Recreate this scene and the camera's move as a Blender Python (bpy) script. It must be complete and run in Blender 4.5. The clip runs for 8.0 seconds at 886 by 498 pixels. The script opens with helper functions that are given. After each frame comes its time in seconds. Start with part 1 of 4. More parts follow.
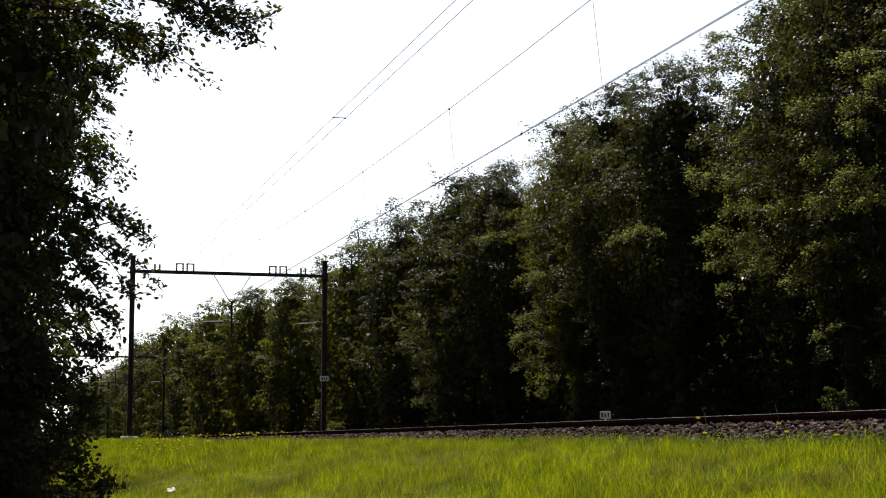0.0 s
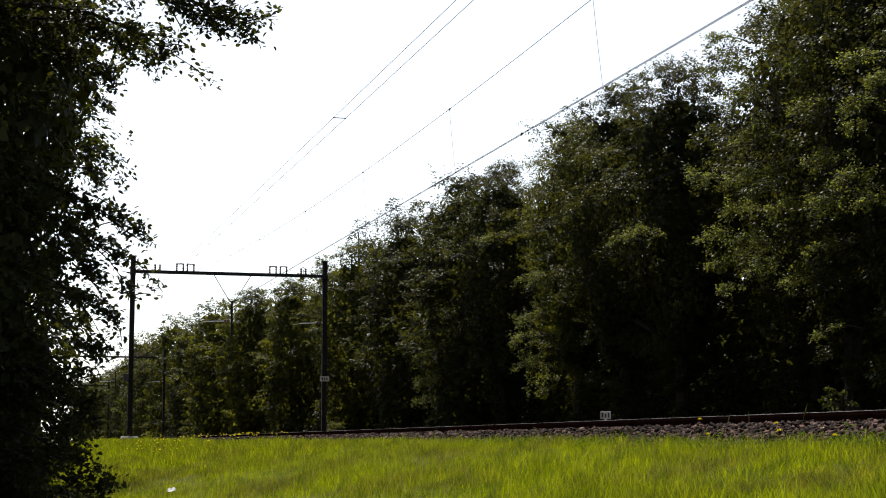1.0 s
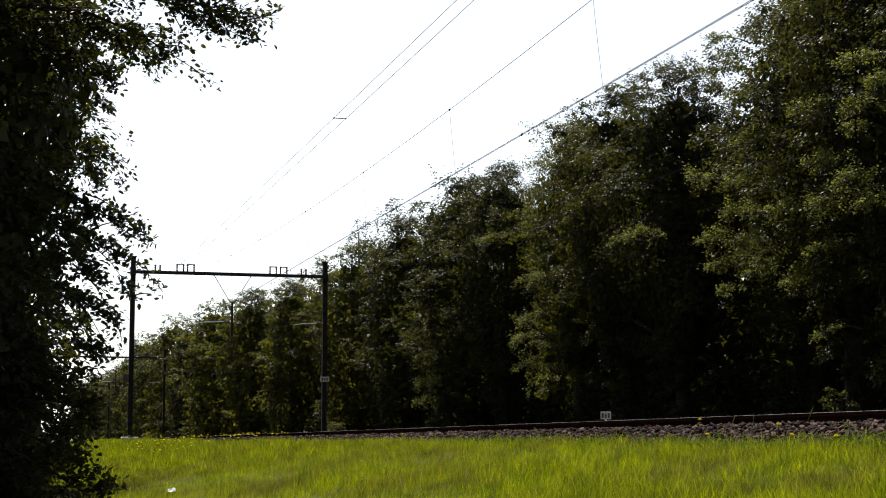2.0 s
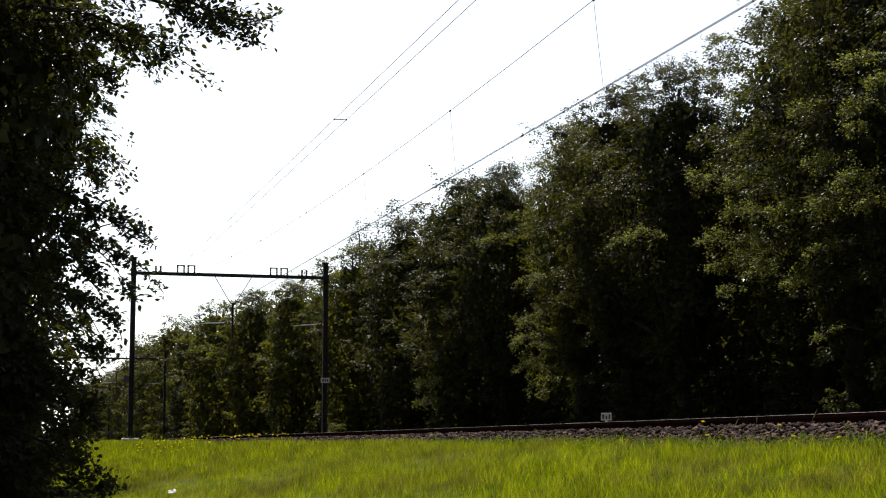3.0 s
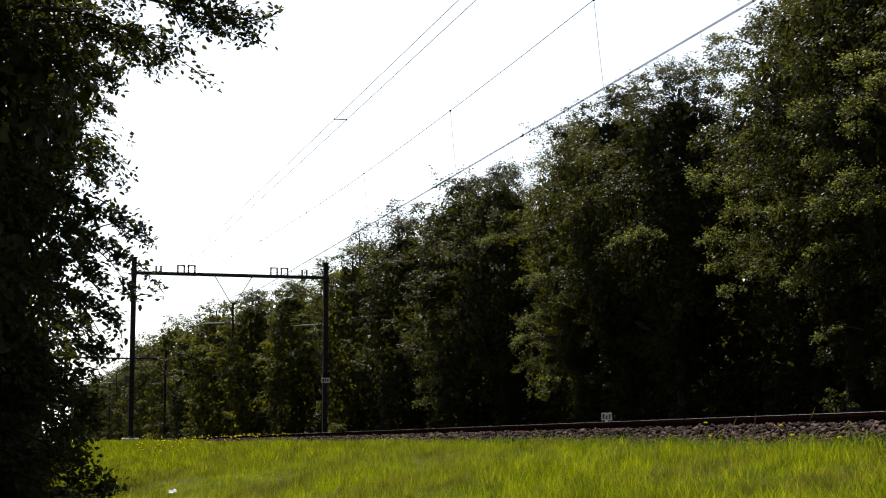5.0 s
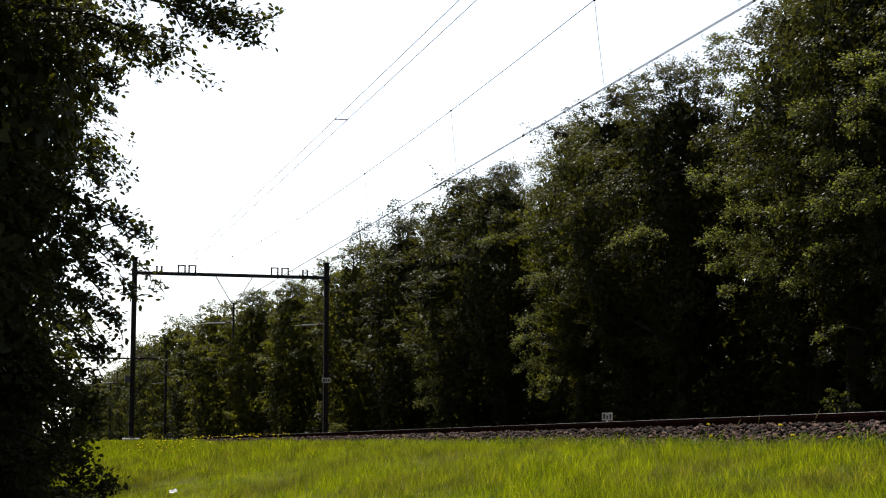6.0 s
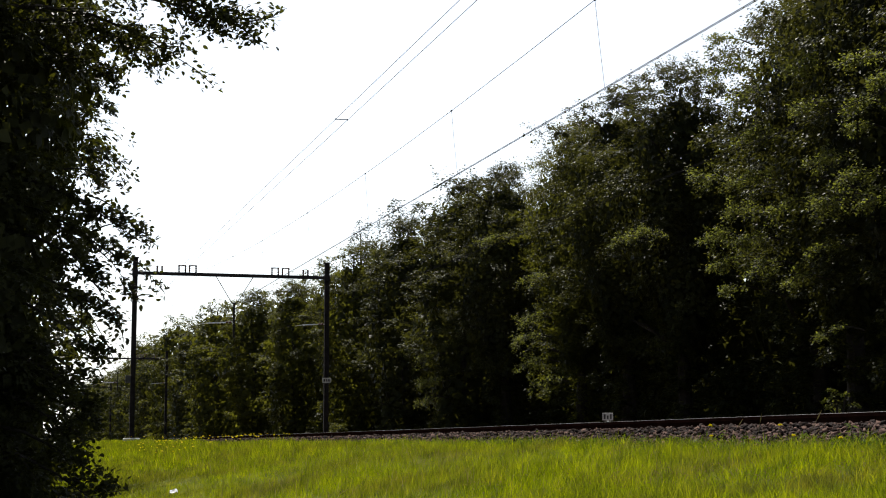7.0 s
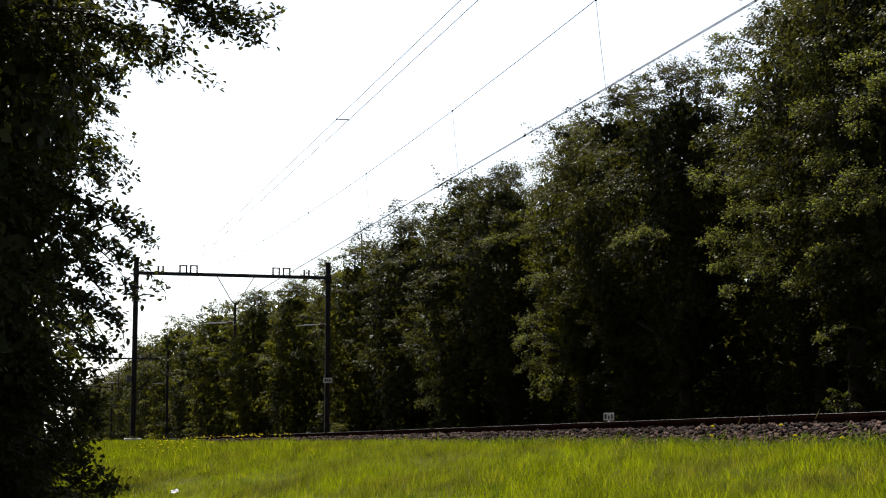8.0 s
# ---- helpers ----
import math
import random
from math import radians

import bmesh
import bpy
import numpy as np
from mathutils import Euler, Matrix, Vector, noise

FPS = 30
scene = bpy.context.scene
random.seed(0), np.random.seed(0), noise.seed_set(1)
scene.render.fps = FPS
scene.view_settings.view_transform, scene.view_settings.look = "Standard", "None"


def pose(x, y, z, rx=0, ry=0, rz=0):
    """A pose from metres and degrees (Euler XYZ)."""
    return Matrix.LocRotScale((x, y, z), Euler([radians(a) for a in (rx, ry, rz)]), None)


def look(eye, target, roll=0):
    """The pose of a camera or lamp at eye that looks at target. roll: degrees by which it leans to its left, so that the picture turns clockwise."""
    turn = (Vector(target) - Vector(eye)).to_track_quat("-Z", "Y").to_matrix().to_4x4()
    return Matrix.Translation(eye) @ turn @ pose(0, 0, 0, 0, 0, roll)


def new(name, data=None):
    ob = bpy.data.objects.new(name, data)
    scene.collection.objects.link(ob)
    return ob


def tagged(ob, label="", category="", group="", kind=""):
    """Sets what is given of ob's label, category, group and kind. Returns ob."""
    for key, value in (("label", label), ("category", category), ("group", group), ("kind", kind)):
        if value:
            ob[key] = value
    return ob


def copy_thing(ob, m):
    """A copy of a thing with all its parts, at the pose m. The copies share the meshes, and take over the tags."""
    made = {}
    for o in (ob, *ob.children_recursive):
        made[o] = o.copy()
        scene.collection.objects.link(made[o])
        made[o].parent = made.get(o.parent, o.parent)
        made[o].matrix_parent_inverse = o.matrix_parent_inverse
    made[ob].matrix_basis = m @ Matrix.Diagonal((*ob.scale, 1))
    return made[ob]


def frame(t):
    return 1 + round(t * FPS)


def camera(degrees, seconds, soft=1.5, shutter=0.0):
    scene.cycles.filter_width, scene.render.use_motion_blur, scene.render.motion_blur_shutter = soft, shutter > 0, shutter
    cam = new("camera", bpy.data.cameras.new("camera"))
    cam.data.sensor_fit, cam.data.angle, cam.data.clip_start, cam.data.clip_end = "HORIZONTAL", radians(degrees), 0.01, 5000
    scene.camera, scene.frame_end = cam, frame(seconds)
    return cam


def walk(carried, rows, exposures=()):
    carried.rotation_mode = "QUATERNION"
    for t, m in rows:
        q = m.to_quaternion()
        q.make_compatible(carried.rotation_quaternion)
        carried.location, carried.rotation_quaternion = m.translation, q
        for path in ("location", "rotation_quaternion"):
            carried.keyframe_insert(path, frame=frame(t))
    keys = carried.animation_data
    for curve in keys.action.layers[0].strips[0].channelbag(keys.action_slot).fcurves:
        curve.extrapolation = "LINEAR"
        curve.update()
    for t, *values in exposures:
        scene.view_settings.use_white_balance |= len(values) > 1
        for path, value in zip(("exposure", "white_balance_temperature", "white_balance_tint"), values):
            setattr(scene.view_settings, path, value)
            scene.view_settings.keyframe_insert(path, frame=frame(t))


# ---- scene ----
cam = camera(30.25, 8.0, soft=1.05)

# a fixed stand beside the line; the head creeps a little: seconds, degrees to the left, degrees up
CREEP = [(0.0, 0.0, 0.0), (0.5, 0.014, 0.004), (1.0, 0.008, 0.006), (1.5, 0.008, 0.004), (2.2, 0.02, 0.03),
         (3.0, 0.034, 0.060), (3.5, 0.032, 0.054), (4.0, 0.036, 0.056), (4.5, 0.036, 0.056), (5.3, 0.05, 0.056),
         (6.0, 0.066, 0.056), (6.5, 0.076, 0.058), (7.0, 0.082, 0.058), (7.5, 0.092, 0.057), (8.0, 0.118, 0.058)]
walk(cam, [(t, pose(0, 0, 0, 96.77 + up, 0, -15.23 + left)) for t, left, up in CREEP])

# ---- light ----
SUN_AZ, SUN_EL = -5.0, 59.0      # from the track's direction (+y) towards +x; height
world = bpy.data.worlds.new("world")
scene.world = world
world.use_nodes = True
wn = world.node_tree
sky = wn.nodes.new("ShaderNodeTexSky")
sky.sky_type, sky.sun_disc = 'NISHITA', False
sky.sun_elevation, sky.sun_rotation = radians(SUN_EL), radians(SUN_AZ % 360)
sky.air_density, sky.dust_density, sky.ozone_density = 1.0, 0.6, 1.0
pale = wn.nodes.new("ShaderNodeHueSaturation")
pale.inputs["Saturation"].default_value = 0.42
wn.links.new(sky.outputs["Color"], pale.inputs["Color"])
wn.links.new(pale.outputs["Color"], wn.nodes["Background"].inputs["Color"])
wn.nodes["Background"].inputs["Strength"].default_value = 0.1

sun = new("sun", bpy.data.lights.new("sun", 'SUN'))
sun.data.energy, sun.data.angle, sun.data.color = 5.0, radians(0.5), (1.0, 0.95, 0.86)
sx, sy = math.sin(radians(SUN_AZ)), math.cos(radians(SUN_AZ))
ce, se = math.cos(radians(SUN_EL)), math.sin(radians(SUN_EL))
sun.matrix_world = look((sx * ce * 60, sy * ce * 60, se * 60), (0, 0, 0))
scene.view_settings.exposure = 0.95


# ---- materials ----
def material(name, build):
    m = bpy.data.materials.new(name)
    m.use_nodes = True
    m.node_tree.nodes.clear()
    out = m.node_tree.nodes.new("ShaderNodeOutputMaterial")
    surface = build(m.node_tree)
    m.node_tree.links.new(surface, out.inputs["Surface"])
    return m


def put(nt, kind, **values):
    n = nt.nodes.new(kind)
    for key, value in values.items():
        n.inputs[key.replace("_", " ")].default_value = value
    return n


def ramp(nt, fac, stops):
    n = nt.nodes.new("ShaderNodeValToRGB")
    while len(n.color_ramp.elements) < len(stops):
        n.color_ramp.elements.new(0.5)
    for e, (p, c) in zip(n.color_ramp.elements, stops):
        e.position, e.color = p, (*c, 1)
    nt.links.new(fac, n.inputs["Fac"])
    return n.outputs["Color"]


def coords(nt):
    return nt.nodes.new("ShaderNodeTexCoord").outputs["Object"]


def noise_fac(nt, scale, detail=4.0, vector=None):
    n = put(nt, "ShaderNodeTexNoise", Scale=scale, Detail=detail)
    nt.links.new(vector if vector else coords(nt), n.inputs["Vector"])
    return n.outputs["Fac"]


def mixed(nt, fac, a, b):
    n = nt.nodes.new("ShaderNodeMix")
    n.data_type = 'RGBA'
    for socket, value in ((n.inputs[0], fac), (n.inputs[6], a), (n.inputs[7], b)):
        if isinstance(value, (int, float)):
            socket.default_value = value
        elif isinstance(value, tuple):
            socket.default_value = (*value, 1)
        else:
            nt.links.new(value, socket)
    return n.outputs[2]


def multiplied(nt, a, b):
    n = nt.nodes.new("ShaderNodeMix")
    n.data_type, n.blend_type = 'RGBA', 'MULTIPLY'
    n.inputs[0].default_value = 1.0
    nt.links.new(a, n.inputs[6])
    nt.links.new(b, n.inputs[7])
    return n.outputs[2]


def leaf_material(name, dark, mid, bright, through_light, gloss=0.4, share=0.4, patch=0.35, sheen=0.025, patch_colour=None, fine=0.0):
    """Thin leaves: a glossy upper side and light that passes through, varied leaf by leaf and in patches."""
    def build(nt):
        island = nt.nodes.new("ShaderNodeNewGeometry").outputs["Random Per Island"]
        own = ramp(nt, island, [(0.0, dark), (0.55, mid), (1.0, bright)])
        patches = ramp(nt, noise_fac(nt, patch, 3.0), [(0.44, (0, 0, 0)), (0.62, (0.9, 0.9, 0.9))])
        colour = mixed(nt, patches, own, patch_colour or tuple(0.5 * (a + b) for a, b in zip(mid, dark)))
        if fine:
            tone = ramp(nt, noise_fac(nt, fine, 2.0), [(0.36, (0.40, 0.46, 0.5)), (0.5, (0.9, 0.93, 0.9)), (0.66, (1.6, 1.4, 1.2))])
            colour = multiplied(nt, colour, tone)
        p = put(nt, "ShaderNodeBsdfPrincipled", Roughness=gloss)
        p.inputs["Specular IOR Level"].default_value = sheen
        nt.links.new(colour, p.inputs["Base Color"])
        tr = nt.nodes.new("ShaderNodeBsdfTranslucent")
        glow = mixed(nt, island, tuple(0.6 * c for c in through_light), through_light)
        glow = mixed(nt, patches, glow, patch_colour) if patch_colour else glow
        nt.links.new(multiplied(nt, glow, tone) if fine else glow, tr.inputs["Color"])
        mx = put(nt, "ShaderNodeMixShader", Fac=share)
        nt.links.new(p.outputs[0], mx.inputs[1])
        nt.links.new(tr.outputs[0], mx.inputs[2])
        return mx.outputs[0]
    return material(name, build)


def solid_material(name, stops, scale, rough=0.8, metal=0.0, bump=0.3, bump_scale=None, per_object=False, sheen=0.3, own_tone=False):
    def build(nt):
        fac = noise_fac(nt, scale, 6.0)
        colour = ramp(nt, fac, stops)
        if per_object:
            rnd = nt.nodes.new("ShaderNodeNewGeometry").outputs["Random Per Island"]
            colour = mixed(nt, 0.7, colour, ramp(nt, rnd, stops))
        if own_tone:
            rnd = nt.nodes.new("ShaderNodeObjectInfo").outputs["Random"]
            colour = mixed(nt, 0.7, colour, ramp(nt, rnd, stops))
        p = put(nt, "ShaderNodeBsdfPrincipled", Roughness=rough, Metallic=metal)
        p.inputs["Specular IOR Level"].default_value = sheen
        nt.links.new(colour, p.inputs["Base Color"])
        if bump:
            b = put(nt, "ShaderNodeBump", Strength=bump, Distance=0.01)
            nt.links.new(noise_fac(nt, bump_scale or scale * 6, 5.0), b.inputs["Height"])
            nt.links.new(b.outputs[0], p.inputs["Normal"])
        return p.outputs[0]
    return material(name, build)


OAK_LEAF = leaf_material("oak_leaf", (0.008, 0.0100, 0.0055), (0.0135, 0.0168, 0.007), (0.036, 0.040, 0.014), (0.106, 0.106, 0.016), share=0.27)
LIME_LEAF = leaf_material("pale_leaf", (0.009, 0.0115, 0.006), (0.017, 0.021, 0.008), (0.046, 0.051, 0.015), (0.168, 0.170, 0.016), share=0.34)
# brighter version of the wood's leaves; the sunlight on the sprays is in the colour
SUNLIT_LEAF = leaf_material("sunlit_leaf", (0.022, 0.027, 0.012), (0.045, 0.052, 0.018), (0.10, 0.108, 0.04), (0.23, 0.25, 0.03), share=0.45)
BIRCH_LEAF = leaf_material("birch_leaf", (0.018, 0.021, 0.012), (0.030, 0.034, 0.018), (0.052, 0.056, 0.026), (0.055, 0.06, 0.02), share=0.3)
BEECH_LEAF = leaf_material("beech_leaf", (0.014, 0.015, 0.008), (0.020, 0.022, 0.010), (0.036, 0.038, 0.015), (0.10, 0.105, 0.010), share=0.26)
GRASS_BLADE = leaf_material("grass_blade", (0.022, 0.050, 0.002), (0.058, 0.092, 0.003), (0.15, 0.165, 0.014), (0.27, 0.325, 0.003), gloss=0.6, share=0.55, patch=0.9, sheen=0.06, patch_colour=(0.118, 0.116, 0.012), fine=4.5)
SEED_HEAD = leaf_material("seed_head", (0.10, 0.065, 0.045), (0.17, 0.12, 0.085), (0.30, 0.24, 0.17), (0.16, 0.11, 0.06), gloss=0.7, share=0.35)
STRAW = leaf_material("straw", (0.16, 0.13, 0.05), (0.24, 0.20, 0.08), (0.36, 0.32, 0.16), (0.20, 0.17, 0.06), gloss=0.6)
WEED_LEAF = leaf_material("weed_leaf", (0.03, 0.055, 0.010), (0.05, 0.08, 0.014), (0.08, 0.11, 0.02), (0.12, 0.17, 0.014))
PETAL = leaf_material("petal", (0.52, 0.43, 0.01), (0.60, 0.50, 0.012), (0.68, 0.57, 0.02), (0.5, 0.42, 0.01), gloss=0.6, share=0.3)
BARK = solid_material("bark", [(0.3, (0.012, 0.010, 0.009)), (0.7, (0.032, 0.028, 0.024))], 5.0, 0.95, sheen=0.1, bump=0.8)
SOIL = solid_material("turf", [(0.25, (0.030, 0.040, 0.008)), (0.5, (0.05, 0.06, 0.011)), (0.75, (0.09, 0.08, 0.025))], 1.5, 0.95, sheen=0.05, bump=0.7, bump_scale=40)
STONE = solid_material("ballast_stone", [(0.1, (0.003, 0.0014, 0.0012)), (0.62, (0.0165, 0.0084, 0.0068)), (0.98, (0.12, 0.071, 0.057))], 14.0, 0.9, sheen=0.1, bump=0.4, bump_scale=60, per_object=True)
SINGLE_STONE = solid_material("loose_stone", [(0.1, (0.003, 0.0014, 0.0012)), (0.62, (0.0165, 0.0084, 0.0068)), (0.98, (0.12, 0.071, 0.057))], 0.5, 0.9, sheen=0.1, bump=0.4, bump_scale=2.0, own_tone=True)
RUST = solid_material("rail_rust", [(0.3, (0.006, 0.003, 0.0027)), (0.7, (0.013, 0.006, 0.005))], 8.0, 1.0, sheen=0.0, bump=0.3)
POLISHED = solid_material("rail_head_steel", [(0.3, (0.40, 0.36, 0.34)), (0.7, (0.52, 0.48, 0.46))], 4.0, 0.35, metal=0.85, bump=0.05)
CONCRETE = solid_material("concrete", [(0.3, (0.33, 0.32, 0.30)), (0.7, (0.50, 0.49, 0.46))], 5.0, 0.9, bump=0.3)
MAST_STEEL = solid_material("mast_steel", [(0.3, (0.009, 0.0085, 0.010)), (0.7, (0.024, 0.021, 0.020))], 3.0, 0.9, sheen=0.1, metal=0.0, bump=0.2)
CABLE = solid_material("cable_copper", [(0.3, (0.007, 0.007, 0.008)), (0.7, (0.013, 0.013, 0.014))], 3.0, 1.0, sheen=0.0, metal=0.0, bump=0.0)
GALVANISED = solid_material("galvanised_tube", [(0.3, (0.40, 0.42, 0.43)), (0.7, (0.58, 0.60, 0.60))], 6.0, 0.5, metal=0.4, bump=0.1)
PORCELAIN = solid_material("brown_porcelain", [(0.3, (0.05, 0.028, 0.02)), (0.7, (0.08, 0.04, 0.03))], 6.0, 0.25, bump=0.0)
WHITE_PLATE = solid_material("white_plate", [(0.3, (0.22, 0.22, 0.21)), (0.7, (0.34, 0.34, 0.32))], 12.0, 0.5, bump=0.05)
BLACK_PAINT = solid_material("black_paint", [(0.3, (0.015, 0.015, 0.015)), (0.7, (0.03, 0.03, 0.03))], 12.0, 0.5, bump=0.0)
PAPER = solid_material("paper", [(0.3, (0.72, 0.72, 0.74)), (0.7, (0.84, 0.84, 0.85))], 15.0, 0.8, bump=0.2)


# ---- mesh helpers ----
def raw_mesh(name, verts, faces_flat, corners, material_):
    """A mesh from numpy arrays; all faces have the same number of corners."""
    me = bpy.data.meshes.new(name)
    n = len(faces_flat) // corners
    me.vertices.add(len(verts))
    me.vertices.foreach_set("co", np.asarray(verts, dtype=np.float32).ravel())
    me.loops.add(len(faces_flat))
    me.loops.foreach_set("vertex_index", np.asarray(faces_flat, dtype=np.int32))
    me.polygons.add(n)
    me.polygons.foreach_set("loop_start", np.arange(0, n * corners, corners, dtype=np.int32))
    me.update(calc_edges=True)
    me.materials.append(material_)
    return me


def part(name, data, material_, parent, label=""):
    """ONE mesh object under a thing or a part; data is a bmesh or a mesh."""
    if isinstance(data, bmesh.types.BMesh):
        me = bpy.data.meshes.new(name)
        data.to_mesh(me)
        data.free()
        me.materials.append(material_)
    else:
        me = data
    ob = new(name, me)
    if parent is not None:
        ob.parent = parent
    return tagged(ob, label)


def thing(name, m, label, category, group="", kind=""):
    ob = new(name)
    ob.matrix_world = m
    return tagged(ob, label, category, group, kind)


def add_box(bm, lo, hi, bevel=0.0):
    size = [h - l for l, h in zip(lo, hi)]
    mid = [(h + l) / 2 for l, h in zip(lo, hi)]
    made = bmesh.ops.create_cube(bm, size=1.0, matrix=Matrix.Translation(mid) @ Matrix.Diagonal((*size, 1)))
    if bevel:
        edges = list({e for v in made["verts"] for e in v.link_edges})
        bmesh.ops.bevel(bm, geom=edges, offset=bevel, segments=1, affect='EDGES')
    return bm


def box(lo, hi, bevel=0.0):
    return add_box(bmesh.new(), lo, hi, bevel)


def tube(bm, points, radii, sides=8):
    """A tapered tube along points, closed at both ends."""
    points = [Vector(p) for p in points]
    rings = []
    for i, p in enumerate(points):
        d = (points[min(i + 1, len(points) - 1)] - points[max(i - 1, 0)]).normalized()
        a = d.orthogonal().normalized() if abs(d.z) > 0.9 else d.cross(Vector((0, 0, 1))).normalized()
        b = d.cross(a)
        r = float(radii[i] if isinstance(radii, (list, tuple)) else radii)
        rings.append([bm.verts.new(p + r * (math.cos(2 * math.pi * k / sides) * a + math.sin(2 * math.pi * k / sides) * b)) for k in range(sides)])
    for one, two in zip(rings, rings[1:]):
        for k in range(sides):
            bm.faces.new((one[k], one[(k + 1) % sides], two[(k + 1) % sides], two[k]))
    bm.faces.new(rings[0][::-1])
    bm.faces.new(rings[-1])
    return bm


def unit(a):
    return a / np.maximum(np.linalg.norm(a, axis=-1, keepdims=True), 1e-6)


def leaves_mesh(name, rng, where, along, normal, size, material_, wide=0.70, fold=0.10, wild=0.36, rounded=False):
    """Separate folded leaves, one island each."""
    n = len(where)
    normal = unit(unit(normal) + rng.normal(size=(n, 3)) * wild)
    along = unit(unit(along) + rng.normal(size=(n, 3)) * 0.45)
    along = unit(along - normal * np.sum(along * normal, axis=1, keepdims=True))
    side = np.cross(normal, along)
    size = (size * rng.uniform(0.65, 1.25, n))[:, None]
    half = size * wide * 0.5
    if rounded:
        rows = [where] + [where + along * size * f + side * half * g + normal * size * fold * abs(g) for f, g in ((0.25, 0.85), (0.62, 0.9), (1.0, 0.0), (0.62, -0.9), (0.25, -0.85))]
        verts = np.stack(rows, axis=1).reshape(-1, 3)
        idx = (np.arange(n)[:, None] * 6 + np.array([[0, 1, 2, 0, 2, 3, 0, 3, 4, 0, 4, 5]])).ravel()
        return raw_mesh(name, verts, idx, 3, material_)
    rows = [where, where + along * size * 0.45 + side * half + normal * size * fold,
            where + along * size, where + along * size * 0.45 - side * half + normal * size * fold]
    verts = np.stack(rows, axis=1).reshape(-1, 3)
    idx = (np.arange(n)[:, None] * 4 + np.array([[0, 1, 2, 0, 2, 3]])).ravel()
    return raw_mesh(name, verts, idx, 3, material_)


# ---- the lie of the land: x is the distance from the camera's line, y runs along the track ----
def bank(x, y):
    """Height of the turf."""
    x, y = np.asarray(x, float), np.asarray(y, float)
    z = np.interp(x, [-80, -4, 0.0, 1.5, 3.5, 5.2, 6.0, 15.0, 17.0, 40.0], [-1.3, -1.25, -0.92, -0.66, -0.38, -0.14, -0.08, -0.08, 0.05, 0.1])
    rise = np.clip(y, 0, 90) * 0.0030 * np.clip((x - 1.0) / 3.0, 0, 1) * np.clip((7.5 - x) / 1.5, 0, 1)
    return z + rise + 0.03 * np.sin(x * 1.7 + y * 0.45) * np.cos(y * 0.31 - x * 0.4)


xs = np.concatenate([[-1500, -500, -150, -60, -25], np.arange(-12, 24, 0.5), [30, 45, 80, 200, 600, 1500]])
ys = np.concatenate([[-1500, -400, -100, -40, -15], np.arange(-6, 90, 1.0), np.arange(90, 330, 8.0), [400, 700, 1500, 3000]])
gx, gy = np.meshgrid(xs, ys)
gv = np.stack([gx, gy, bank(gx, gy)], axis=-1).reshape(-1, 3)
w_ = len(xs)
gi = (np.arange(len(ys) - 1)[:, None] * w_ + np.arange(w_ - 1)[None, :]).ravel()
ground = new("ground", raw_mesh("ground", gv, np.stack([gi, gi + 1, gi + w_ + 1, gi + w_], axis=1).ravel(), 4, SOIL))
tagged(ground, "grassy railway bank of green and yellowish turf", "ground", kind="structure")


# ---- ballast, rails, sleepers ----
NEAR_TRACK, FAR_TRACK, RAIL_TOP = 8.8, 13.0, 0.315


def bed_height(x):
    return np.interp(x, [5.75, 6.65, 7.3, 14.6, 15.6], [-0.14, 0.150, 0.128, 0.128, -0.10])


def build_bed():
    bx = np.array([5.75, 6.1, 6.4, 6.65, 6.9, 7.3, 9, 11, 13, 14.6, 15.0, 15.6])
    by = np.concatenate([np.arange(-20, 120, 0.5), np.arange(120, 620, 10.0)])
    x, y = np.meshgrid(bx, by)
    rng = np.random.default_rng(3)
    z = bed_height(x) + rng.normal(0, 0.012, x.shape) - 0.02
    v = np.stack([x + rng.normal(0, 0.03, x.shape), y, z], axis=-1).reshape(-1, 3)
    w = len(bx)
    i = (np.arange(len(by) - 1)[:, None] * w + np.arange(w - 1)[None, :]).ravel()
    ob = new("ballast_bed", raw_mesh("ballast_bed", v, np.stack([i, i + 1, i + w + 1, i + w], axis=1).ravel(), 4, STONE))
    return tagged(ob, "grey crushed-stone ballast bed under the two tracks", "ballast", kind="structure")


ballast_bed = build_bed()

RAIL_SECTION = [(-0.07, -0.172), (0.07, -0.172), (0.07, -0.160), (0.012, -0.140), (0.009, -0.050), (0.036, -0.036), (0.036, -0.004),
                (-0.036, -0.004), (-0.036, -0.036), (-0.009, -0.050), (-0.012, -0.140), (-0.07, -0.160)]


